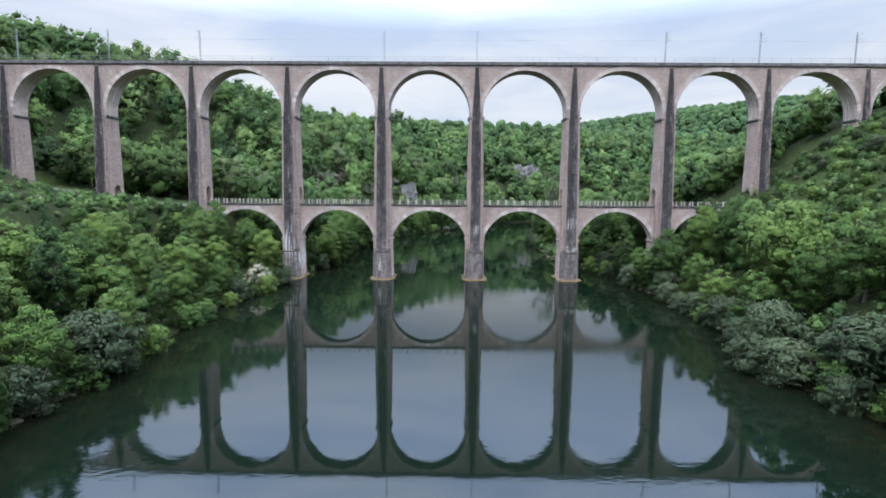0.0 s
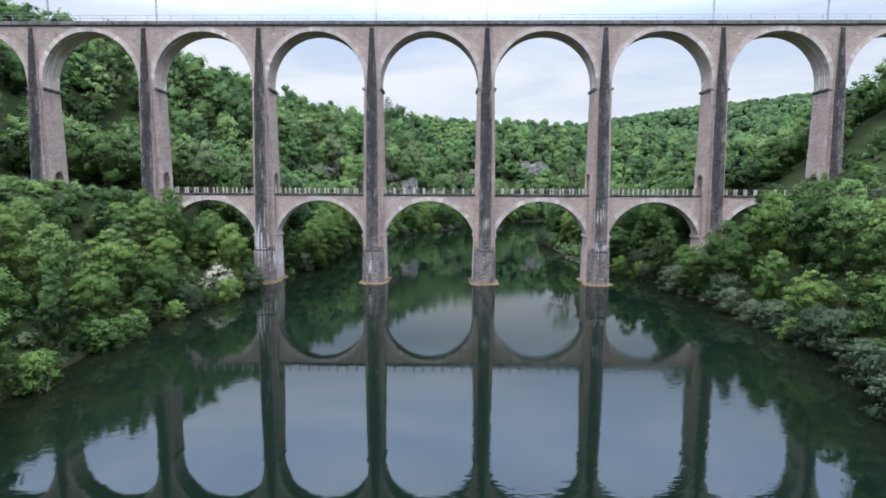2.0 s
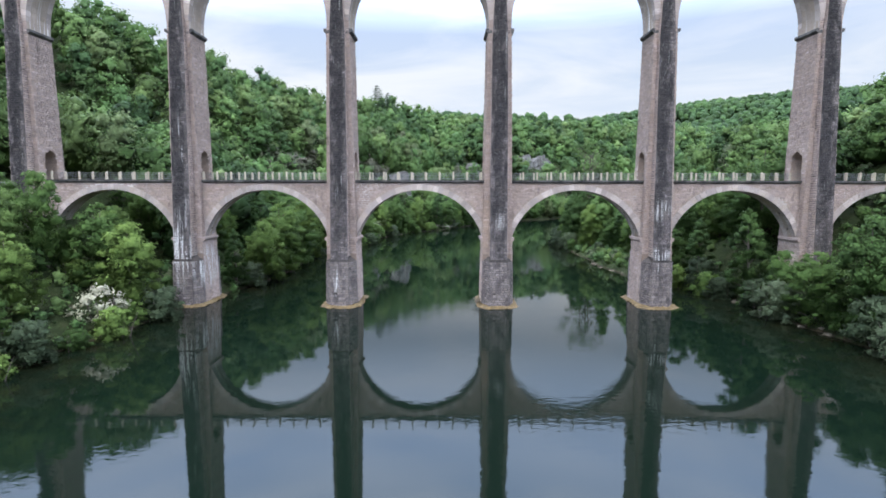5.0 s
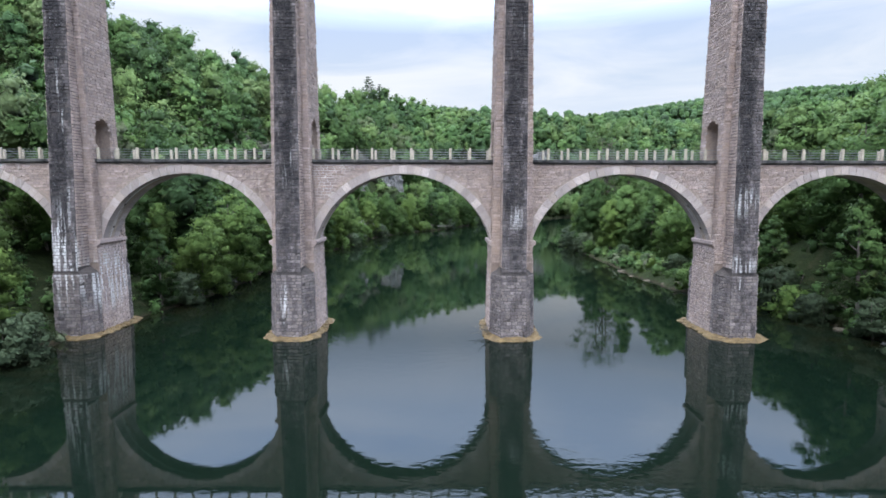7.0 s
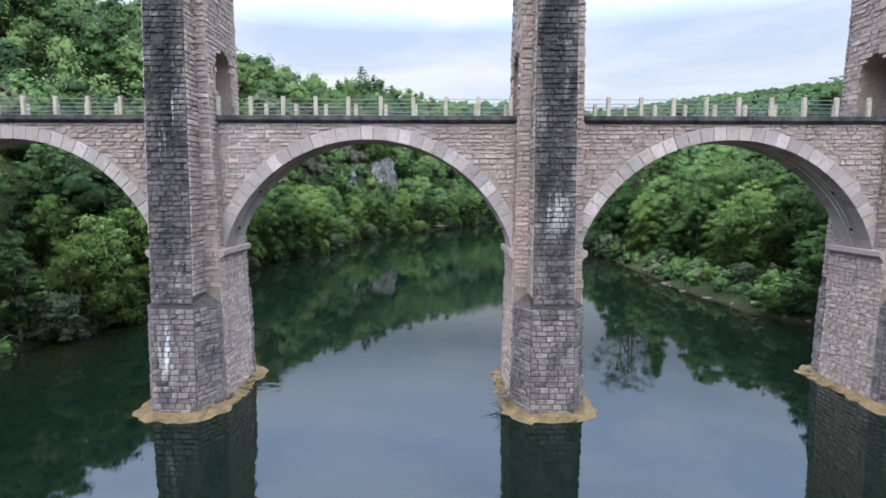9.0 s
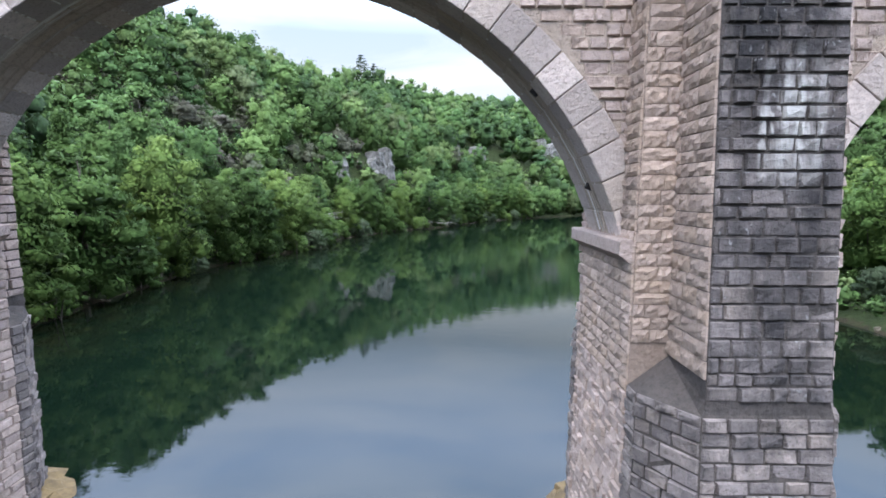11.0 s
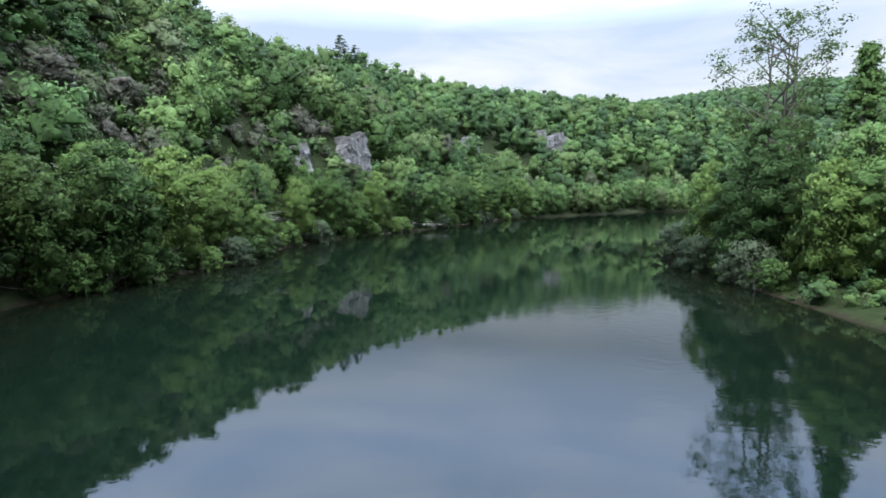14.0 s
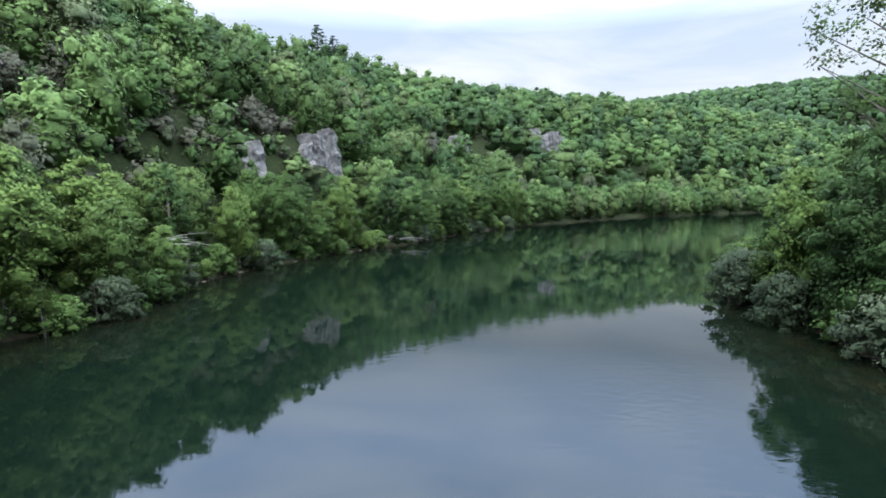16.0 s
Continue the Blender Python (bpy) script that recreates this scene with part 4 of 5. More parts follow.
def foliage(r, centres, radii, per, size, flat=0.7, droop=0.15, form=0.6, heart_size=0.5):
    """Leaf clumps: a small ragged leafy heart for each clump, hidden under many folded leaf sprays that stand out all over it."""
    m = len(centres)
    bv, bf = OCTA
    jit = r.uniform(0.55, 1.2, (m, len(bv), 1))
    turn = r.normal(size=(m, 3, 3))
    turn = np.linalg.qr(turn)[0]
    spun = np.einsum("nij,kj->nki", turn, bv)
    hearts = centres[:, None, :] + spun * jit * radii[:, None, None] * np.array([1, 1, flat]) * heart_size
    tris = (bf[None] + (np.arange(m) * len(bv))[:, None, None]).reshape(-1, 3)
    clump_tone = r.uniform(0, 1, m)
    # hearts get a darker tone than the sprays: shade painted inside the crown
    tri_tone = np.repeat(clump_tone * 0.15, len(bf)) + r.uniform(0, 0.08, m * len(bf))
    n = m * per
    c = np.repeat(centres, per, axis=0)
    rad = np.repeat(radii, per)[:, None]
    d = r.normal(size=(n, 3))
    d /= np.linalg.norm(d, axis=1)[:, None]
    d[:, 2] = np.where(d[:, 2] < -0.25, -d[:, 2], d[:, 2])
    p = c + d * rad * r.uniform(0.5, 1.18, (n, 1)) * np.array([1, 1, flat])
    heart = np.array([0, 0, centres[:, 2].mean() - 0.1 * np.ptp(centres[:, 2])])
    out = p - heart
    out /= np.linalg.norm(out, axis=1)[:, None] + 1e-6
    face = out * 1.0 + d * 0.35 + np.array([0, 0, 0.1])
    face /= np.linalg.norm(face, axis=1)[:, None]
    nrm = d * 0.6 + out * form + r.normal(size=(n, 3)) * 0.5 + np.array([0, 0, 0.12])
    nrm /= np.linalg.norm(nrm, axis=1)[:, None]
    t = r.normal(size=(n, 3))
    t -= nrm * np.sum(t * nrm, axis=1)[:, None]
    t /= np.linalg.norm(t, axis=1)[:, None]
    t[:, 2] -= droop
    b = np.cross(nrm, t)
    s = size * r.uniform(0.6, 1.4, (n, 1))
    cards = np.stack([p - t * s, p + b * s * 0.5 - nrm * s * 0.2, p + t * s, p - b * s * 0.5 - nrm * s * 0.2], 1)
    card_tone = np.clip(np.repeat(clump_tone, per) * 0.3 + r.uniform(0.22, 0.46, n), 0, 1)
    verts = np.concatenate([hearts.reshape(-1, 3), cards.reshape(-1, 3)])
    quads = np.arange(4 * n).reshape(-1, 4) + m * len(bv)
    hub = centres - heart
    hub /= np.linalg.norm(hub, axis=1)[:, None] + 1e-6
    return verts, tris, quads, np.concatenate([tri_tone, card_tone]), np.concatenate([np.repeat(hub, len(bv), axis=0), np.repeat(face, 4, axis=0)])


def crown_shape(r, count, height, width, base, top=0.5, lean=0.0):
    """Clump centres on the outer part of an uneven crown, with gaps. base: where the crown begins; top: how pointed."""
    out = []
    bumps = r.uniform(0, 6.28, 4)
    while len(out) < count:
        k = r.uniform(0, 1)
        a = r.uniform(0, 2 * math.pi)
        if top < 0:
            prof = (0.22 + 0.78 * math.sin(1.5708 * min(1, k * 1.3))) * (1 - k ** 7) ** 0.5
        else:
            prof = max(0.08, math.sin(math.pi * min(1, (k * 0.92 + 0.08)) ** top))
        wob = 1 + 0.22 * math.sin(2 * a + bumps[0] + 4 * k) + 0.16 * math.sin(3 * a + bumps[1] - 6 * k) + 0.1 * math.sin(7 * k + bumps[2])
        rr = width / 2 * prof * wob * r.uniform(0.45, 1.0) ** 0.5
        z = base + (height - base) * k * r.uniform(0.94, 1.04)
        out.append((rr * math.cos(a) + lean * z, rr * math.sin(a), z))
    return np.array(out)


def ball(levels):
    bm = bmesh.new()
    bmesh.ops.create_icosphere(bm, subdivisions=levels, radius=1.0)
    v, f = np.array([p.co[:] for p in bm.verts]), np.array([[p.index for p in q.verts] for q in bm.faces])
    bm.free()
    return v, f


BALLS = {1: ball(1), 2: ball(2)}


def unit(v):
    return v / (np.linalg.norm(v, axis=-1, keepdims=True) + 1e-9)


def lobed_crown(r, height, width, base, lobes, leaf, cover, flat=0.8, shape="dome", droop=0.35, detail=1, lobe=(0.15, 0.24), rough=0.3, core=0.68, middle=0.57):
    """A crown of rounded leaf masses: each has a lumpy inner body and many small leaf sprays that hang outwards over it."""
    cs, rs = [], []
    lean = r.uniform(-0.06, 0.06, 2) * width
    for k in range(lobes):
        f = (k + r.uniform(0.1, 0.9)) / lobes
        if shape == "cone":
            prof = (1 - f) ** 0.7 * min(1.0, 0.65 + 2.2 * f) + 0.06
        elif shape == "vase":
            prof = (1 - f ** 4) ** 0.5 * min(1.0, 0.3 + 1.4 * f)
        else:
            prof = (1 - f ** 2.4) ** 0.55 * min(1.0, 0.72 + 1.2 * f)
        rad = width * r.uniform(*lobe) * (1 - 0.3 * f)
        a = 2.4 * k + r.uniform(-0.5, 0.5)
        d = max(0.0, width / 2 * prof * r.uniform(0.78, 1.12) - rad * 0.7)
        cs.append((d * math.cos(a) + lean[0] * f, d * math.sin(a) + lean[1] * f, min(base + (height - base) * f, height - rad * flat * 0.8)))
        rs.append(rad)
    for f in (0.2, 0.45, 0.68):
        cs.append((lean[0] * f, lean[1] * f, base + (height - base) * f))
        rs.append(width * (0.30 if shape != "cone" else 0.32 * (1.05 - f)) * (1 - 0.2 * f))
    c, rad = np.array(cs), np.array(rs)
    m = len(c)
    squash = np.array([1, 1, flat])
    bv, bf = BALLS[detail]
    wob = 1 + rough * np.sin(np.einsum("kj,nji->nki", bv, r.normal(size=(m, 3, 3)) * 2.2) + r.uniform(0, 6, (m, 1, 3))).mean(2) * 1.6
    body = c[:, None] + bv[None] * wob[..., None] * (rad * core)[:, None, None] * squash
    tris = (bf[None] + (np.arange(m) * len(bv))[:, None, None]).reshape(-1, 3)
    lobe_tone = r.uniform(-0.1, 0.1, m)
    # inner bodies start below the sprays' 0.5, as painted depth shade
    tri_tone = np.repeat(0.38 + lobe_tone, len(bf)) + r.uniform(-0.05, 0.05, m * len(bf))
    heart = np.array([0, 0, base + middle * (height - base)])
    body_face = unit(unit(bv / squash)[None] * 0.4 + unit(c - heart)[:, None] * 0.7 + r.normal(size=body.shape) * 0.15)
    per = np.maximum(4, (cover * 4 * math.pi * rad ** 2 * (0.4 + 0.6 * flat) / (1.1 * leaf ** 2)).astype(int))
    i = np.repeat(np.arange(m), per)
    d = unit(r.normal(size=(len(i), 3)))
    d[:, 2] = np.where(d[:, 2] < -0.45, -d[:, 2], d[:, 2])
    bump = 1 + rough * 0.8 * np.sin(d @ r.normal(size=(3, 3)) * 5 + rad[i][:, None] * 9).mean(1)
    p = c[i] + d * (rad[i] * bump * r.uniform(0.62, 1.28, len(i)))[:, None] * squash
    inside = np.zeros(len(p), dtype=bool)
    for j in range(m):
        inside |= (np.linalg.norm((p - c[j]) / squash, axis=1) < 0.62 * rad[j]) & (i != j)
    p, d, i = p[~inside], d[~inside], i[~inside]
    n = len(p)
    nl = unit(d / squash)
    nrm = unit(nl + r.normal(size=(n, 3)) * 0.5 + np.array([0, 0, 0.35]))
    t = d * np.array([1, 1, 0.3]) + np.array([0, 0, -droop]) + r.normal(size=(n, 3)) * 0.55
    t = unit(t - nrm * np.sum(t * nrm, axis=1)[:, None])
    b = np.cross(nrm, t)
    s = leaf * r.uniform(0.6, 1.4, (n, 1))
    cards = np.stack([p - t * s, p + b * s * r.uniform(0.4, 0.7, (n, 1)) + t * s * 0.1 - nrm * s * 0.12, p + t * s - nrm * s * 0.2, p - b * s * r.uniform(0.4, 0.7, (n, 1)) + t * s * 0.1 - nrm * s * 0.12], 1)
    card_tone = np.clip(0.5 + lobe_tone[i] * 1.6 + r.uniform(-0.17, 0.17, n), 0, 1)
    face = unit(nl * 0.4 + unit(p - heart) * 0.7 + r.normal(size=(n, 3)) * 0.15)
    verts = np.concatenate([body.reshape(-1, 3), cards.reshape(-1, 3)])
    quads = np.arange(4 * n).reshape(-1, 4) + m * len(bv)
    return (verts, tris, quads, np.concatenate([tri_tone, card_tone]), np.concatenate([body_face.reshape(-1, 3), np.repeat(face, 4, axis=0)])), c


def limb(bm, a, b, r0, r1, bend, r, seg=6, steps=4):
    """A tapered, slightly crooked limb."""
    a, b = Vector(a), Vector(b)
    off = Vector((r.uniform(-1, 1), r.uniform(-1, 1), r.uniform(-0.4, 0.4))) * bend
    rows = []
    axis = (b - a).normalized()
    side = axis.orthogonal().normalized()
    other = axis.cross(side)
    for k in range(steps + 1):
        t = k / steps
        p = a.lerp(b, t) + off * math.sin(math.pi * t)
        rad = r0 + (r1 - r0) * t
        rows.append([bm.verts.new(p + (side * math.cos(q) + other * math.sin(q)) * rad) for q in np.linspace(0, 2 * math.pi, seg + 1)[:-1]])
    for u, v in zip(rows[:-1], rows[1:]):
        for i in range(seg):
            bm.faces.new((u[i], u[(i + 1) % seg], v[(i + 1) % seg], v[i]))
    bm.faces.new(rows[-1])


BANK = "trees and shrubs on the river banks"
TALLNESS = {}


def stand(name, label, group, category, crown, centres, r, height, base, material, tr, stems, limbs):
    """Trunk, limbs to the leaf masses, and the crown, as one thing."""
    t = tagged(new(name), label, category, group)
    TALLNESS[t.name] = height
    bm = bmesh.new()
    for s in range(stems):
        foot = (r.uniform(-0.5, 0.5) * (stems - 1), r.uniform(-0.5, 0.5) * (stems - 1), -0.6)
        tip = (foot[0] * 1.6 + r.uniform(-0.4, 0.4), foot[1] * 1.6 + r.uniform(-0.4, 0.4), height * 0.9)
        limb(bm, foot, tip, tr * 1.25, tr * 0.2, 0.3, r, 6, 5)
        for k in r.choice(len(centres), min(len(centres), limbs // stems), replace=False):
            c = centres[k]
            z0 = max(base * 0.7, c[2] - np.hypot(c[0], c[1]) * 0.7 - 0.5)
            f = z0 / height
            limb(bm, (foot[0] + (tip[0] - foot[0]) * f, foot[1] + (tip[1] - foot[1]) * f, z0), c, tr * 0.42, tr * 0.08, 0.25, r, 4, 2)
    part("trunk", bm, M_BARK, t)
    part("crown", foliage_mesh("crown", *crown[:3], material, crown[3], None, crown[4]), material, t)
    return t


def tree_template(name, label, seed, height, width, base, lobes, leaf, cover, material, flat=0.85, shape="dome", droop=0.35, group="", category="tree", trunk_r=None, stems=1, limbs=8, lobe=(0.07, 0.18), rough=0.3, core=0.68):
    r = np.random.RandomState(seed)
    crown, centres = lobed_crown(r, height, width, base, lobes, leaf, cover, flat, shape, droop, 1, lobe, rough, core)
    return stand(name, label, group, category, crown, centres, r, height, base, material, trunk_r or height * 0.016, stems, limbs)


def airy_template(name, label, seed, height, width, base, clumps, per, leaf, clump_r, material, top, flat, group="", category="tree", trunk_r=0.1, stems=1, limbs=10, heart_size=0.5):
    """A tree whose leaves stand in loose tufts on bare branches."""
    r = np.random.RandomState(seed)
    centres = crown_shape(r, clumps, height, width, base, top)
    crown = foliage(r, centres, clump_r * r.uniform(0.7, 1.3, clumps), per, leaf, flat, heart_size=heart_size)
    return stand(name, label, group, category, crown, centres, r, height, base, material, trunk_r, stems, limbs)


def conifer_template(name, label, seed, height, width, layers, material, group=""):
    r = np.random.RandomState(seed)
    t = tagged(new(name), label, "tree", group)
    centres, radii = [], []
    for k in range(layers):
        f = k / (layers - 1)
        z = height * (0.22 + 0.76 * f)
        w = width / 2 * (1 - f) ** 0.8 + 0.25
        for a in np.linspace(0, 2 * math.pi, max(4, int(9 * (1 - f)) + 3))[:-1] + r.uniform(0, 1):
            for q in (0.45, 0.95):
                if r.uniform() < 0.88:
                    centres.append((w * q * math.cos(a), w * q * math.sin(a), z - 0.25 * w * q))
                    radii.append(0.5 + 0.35 * (1 - f))
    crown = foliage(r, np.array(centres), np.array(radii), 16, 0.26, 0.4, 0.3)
    bm = bmesh.new()
    limb(bm, (0, 0, -0.6), (0, 0, height), height * 0.016, 0.03, 0.1, r, 7, 6)
    for k in range(0, len(centres), 3):
        limb(bm, (0, 0, centres[k][2] + 0.3), centres[k], 0.06, 0.02, 0.05, r, 4, 2)
    part("trunk", bm, M_BARK, t)
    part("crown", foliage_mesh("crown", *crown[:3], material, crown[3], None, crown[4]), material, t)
    return t


placed = []
used = {}


def plant(template, x, y, scale=1.0, wide=1.0, turn=None, sink=0.0):
    """Sets the template itself at its first place, copies after that."""
    r = np.random.RandomState(int(abs(x * 131 + y * 17)) % 100000)
    a = r.uniform(0, 6.28) if turn is None else turn
    m = Matrix.LocRotScale((x, y, float(ground_height(x, y)) - sink), Euler((r.uniform(-0.06, 0.06), r.uniform(-0.06, 0.06), a)), (scale * wide, scale * wide, scale))
    placed.append((x, y))
    if template.name not in used:
        used[template.name] = True
        template.matrix_basis = m
        return template
    made = template.copy()
    scene.collection.objects.link(made)
    made.matrix_basis = m
    for o in template.children:
        c = o.copy()
        scene.collection.objects.link(c)
        c.parent = made
    return made


NEAR = [
    tree_template("ash_tree", "leafy fresh green ash tree on the river bank", 1, 11, 7.6, 0.3, 34, 0.155, 0.5, M_LEAF, 0.9, "dome", group=BANK),
    tree_template("hornbeam_tree", "rounded green hornbeam with layered leaf sprays on the bank", 2, 9.5, 8.2, 0.2, 40, 0.155, 0.5, M_LEAF, 0.62, "dome", 0.5, group=BANK, lobe=(0.07, 0.17)),
    tree_template("alder_tree", "deep green alder on the steep river bank", 3, 12.5, 6.8, 0.4, 36, 0.15, 0.5, M_LEAF_DARK, 0.8, "cone", group=BANK, lobe=(0.07, 0.17)),
    tree_template("maple_tree", "yellow-green young maple in new leaf by the river", 4, 9, 7.0, 0.3, 30, 0.15, 0.5, M_LEAF_YOUNG, 0.85, "dome", group=BANK),
    tree_template("lime_tree", "tall full-crowned green lime tree above the water", 5, 13, 8.0, 0.4, 42, 0.155, 0.5, M_LEAF_LIGHT, 0.8, "dome", group=BANK, lobe=(0.07, 0.17)),
]
SHRUB = [
    tree_template("willow_shrub", "grey-green willow shrub hanging over the water", 11, 4.6, 6.4, 0.0, 26, 0.155, 0.42, M_LEAF_GREY, 0.75, "dome", 0.5, group=BANK, category="shrub", trunk_r=0.09, stems=4, lobe=(0.07, 0.17)),
    tree_template("green_shrub", "dense low green shrub at the water's edge", 12, 3.8, 5.2, 0.0, 22, 0.165, 0.42, M_LEAF, 0.75, "dome", group=BANK, category="shrub", trunk_r=0.08, stems=4, lobe=(0.07, 0.17)),
]
PINE = conifer_template("pine_tree", "dark pine standing above the wooded ridge", 31, 17, 9, 14, M_NEEDLE, "pines on the ridge")
TALL = tree_template("tall_alder", "tall narrow dark alder beside the water", 41, 20, 6.4, 1.0, 60, 0.15, 0.55, M_LEAF, 0.75, "cone", group=BANK, lobe=(0.1, 0.2))
BEECH = tree_template("layered_hornbeam", "broad hornbeam with drooping leaf layers over the water", 42, 15, 11.5, 0.0, 96, 0.15, 0.5, M_LEAF_LIGHT, 0.72, "dome", 0.55, group=BANK, limbs=6, lobe=(0.06, 0.13), rough=0.3)
SPARSE = airy_template("thin_topped_ash", "half-bare ash with pale young leaves at its branch tips", 43, 25, 11.5, 6.0, 230, 34, 0.16, 0.85, M_LEAF_YOUNG, -1, 0.8, group=BANK, trunk_r=0.26, stems=3, limbs=90, heart_size=0.15)
BLOOM = airy_template("blossoming_hawthorn", "white-flowering hawthorn shrub on the river bank", 44, 4.2, 5.0, 0.5, 46, 20, 0.14, 0.75, M_BLOSSOM, 0.8, 0.7, group=BANK, category="shrub", trunk_r=0.08, stems=3)

r = np.random.RandomState(77)


def far_enough(x, y, gap):
    return all((x - a) ** 2 + (y - b) ** 2 > gap * gap for a, b in placed)


def banks(x, y):
    x, y = np.array([x]), np.array([y])
    return float(side_distance(x, y, LEFT_BANK)[0]), float(-side_distance(x, y, RIGHT_BANK)[0])


def clear_of_viaduct(x, y):
    for px in PIERS.values():
        if abs(x - px) < 5.0 and abs(y - MID_Y) < 9.0:
            return False
    return True


def on_road(x, y):
    x, y = np.array([x]), np.array([y])
    return abs(float(side_distance(x, y, ROAD)[0])) < 5.0


def scatter(x0, x1, y0, y1, count, gap, test, choose, scales):
    for _ in range(count):
        x, y = r.uniform(x0, x1), r.uniform(y0, y1)
        dl, dr = banks(x, y)
        if not test(dl, dr, x, y) or not clear_of_viaduct(x, y) or not far_enough(x, y, gap) or on_road(x, y):
            continue
        s = r.uniform(*scales)
        h = float(ground_height(x, y))
        if -75 < x < 75 and 120 < y < 134:
            s = min(s, max(0.25, (14.0 - h) / 12))
        plant(choose(dl, dr), x, y, s, r.uniform(0.9, 1.15))


def pick(options, weights):
    w = np.array(weights, dtype=float)
    return lambda dl, dr: options[r.choice(len(options), p=w / w.sum())]


# single trees that stand out
plant(SPARSE, 37.0, 205.5, 1.12, 1.0)
plant(TALL, 40.5, 197.0, 1.12, 1.05)
for x, y, s, w_ in ((35.0, 202.5, 1.05, 1.0), (39.5, 194.5, 0.95, 0.95), (45.5, 188.0, 1.2, 1.0), (49.0, 179.0, 1.0, 1.05), (38.5, 212.0, 1.0, 0.95), (47.0, 201.0, 1.0, 0.95)):
    plant(BEECH, x, y, s, w_)
plant(NEAR[0], 34.0, 211.5, 1.15, 0.9)
plant(NEAR[4], -42.5, 189.0, 1.65, 1.0)
plant(BEECH, -42.0, 178.0, 1.1, 0.85)
plant(TALL, -41.0, 170.0, 0.8, 1.2)
plant(SHRUB[0], -40.0, 56.0, 1.55, 1.1)
plant(SHRUB[0], 37.6, 63.0, 1.5, 1.0)
plant(SHRUB[0], 41.0, 52.5, 1.5, 1.15)
plant(NEAR[0], 47.0, 76.0, 1.35, 1.2)
plant(BLOOM, -40.6, 109.0, 1.0, 1.0)
plant(SHRUB[0], 33.2, 217.0, 1.2, 1.1)
plant(SHRUB[0], 31.3, 208.5, 1.0, 1.0)
for x, y, s in ((-49.5, 424.7, 1.32), (-44.5, 426.5, 1.15), (-72.0, 296.2, 0.72), (-93, 343, 1.0), (-98, 350, 0.9)):
    plant(PINE, x, y, s, 1.5)


def along(line, side, y0, y1, count, gap, d0, d1, choose, scales):
    """Plants along a bank line, d0 to d1 metres inland. side: -1 land on the line's left, 1 on its right."""
    lx, ly = np.array(line).T
    for _ in range(count):
        t, d = r.uniform(y0, y1), r.uniform(d0, d1)
        ax, bx = np.interp([t - 2, t + 2], ly, lx)
        l = math.hypot(bx - ax, 4)
        x, y = (ax + bx) / 2 + side * 4 / l * d, t - side * (bx - ax) / l * d
        if not clear_of_viaduct(x, y) or not far_enough(x, y, gap) or on_road(x, y):
            continue
        s, kind = r.uniform(*scales), choose(0, 0)
        tall, ground_z = TALLNESS.get(kind.name, 3.0), float(ground_height(x, y))
        if 119 < y < 135.5:
            s = min(s, max(0.25, (13.5 - ground_z) / tall))
        elif side < 0 and y >= 150:
            s = min(s, max(0.4, ((18.0 if y < 197 else 14.0) - ground_z) / tall))
        elif side < 0 and 25 < y < 160:
            s = min(s, max(0.3, (18.0 - ground_z) / tall))
        elif side > 0 and 25 < y < 125:
            s = min(s, max(0.35, (19.5 - ground_z) / tall))
        plant(kind, x, y, s, r.uniform(0.9, 1.15))


# trees that lean out over the water, shrubs between them, more trees behind
along(LEFT_BANK, -1, 150, 345, 150, 6.6, 0.2, 3.0, pick(NEAR, [4, 3, 2, 2, 2]), (0.95, 1.5))
along(LEFT_BANK, -1, 28, 150, 70, 6.0, 0.8, 3.0, pick(NEAR, [3, 3, 1, 2, 1]), (0.5, 0.95))
along(RIGHT_BANK, 1, 36, 150, 70, 6.5, 0.8, 3.0, pick(NEAR, [3, 3, 2, 1, 1]), (0.65, 1.1))
along(LEFT_BANK, -1, 28, 335, 480, 2.7, -0.9, 1.0, pick(SHRUB + NEAR[:1], [1.3, 2.6, 0.6]), (0.6, 1.0))
along(RIGHT_BANK, 1, 36, 150, 220, 2.7, -0.9, 1.2, pick(SHRUB, [2.4, 2]), (0.65, 1.1))
along(RIGHT_BANK, 1, 194, 262, 110, 2.7, -0.9, 1.2, pick(SHRUB, [1.4, 2]), (0.7, 1.05))
along(RIGHT_BANK, 1, 150, 194, 16, 2.5, 3.0, 5.0, pick(SHRUB, [1, 3]), (0.35, 0.6))
along(RIGHT_BANK, 1, 146, 182, 40, 5.0, 4.0, 9, pick(NEAR, [3, 4, 2, 1, 3]), (0.9, 1.3))
along(LEFT_BANK, -1, 25, 160, 330, 5.4, 2.2, 23, pick(NEAR, [3, 3, 2, 2, 1]), (0.7, 1.2))
along(RIGHT_BANK, 1, 34, 150, 300, 6.0, 2.2, 20, pick(NEAR, [3, 4, 2, 1, 3]), (0.9, 1.4))
along(RIGHT_BANK, 1, 150, 176, 30, 4.2, 1.5, 9, pick(NEAR, [3, 4, 2, 1, 2]), (0.7, 1.0))
along(RIGHT_BANK, 1, 176, 196, 24, 4.2, 3.5, 9, pick(NEAR, [2, 4, 2, 0, 2]), (0.8, 1.05))
along(RIGHT_BANK, 1, 150, 194, 60, 4.6, 7, 24, pick(NEAR, [3, 4, 3, 1, 3]), (0.95, 1.3))
along(RIGHT_BANK, 1, 194, 262, 90, 4.6, 2.5, 16, pick(NEAR, [3, 4, 3, 1, 3]), (0.8, 1.1))
along(LEFT_BANK, -1, 160, 345, 210, 5.8, 2.5, 10, pick(NEAR, [4, 2, 2, 2, 3]), (1.0, 1.5))
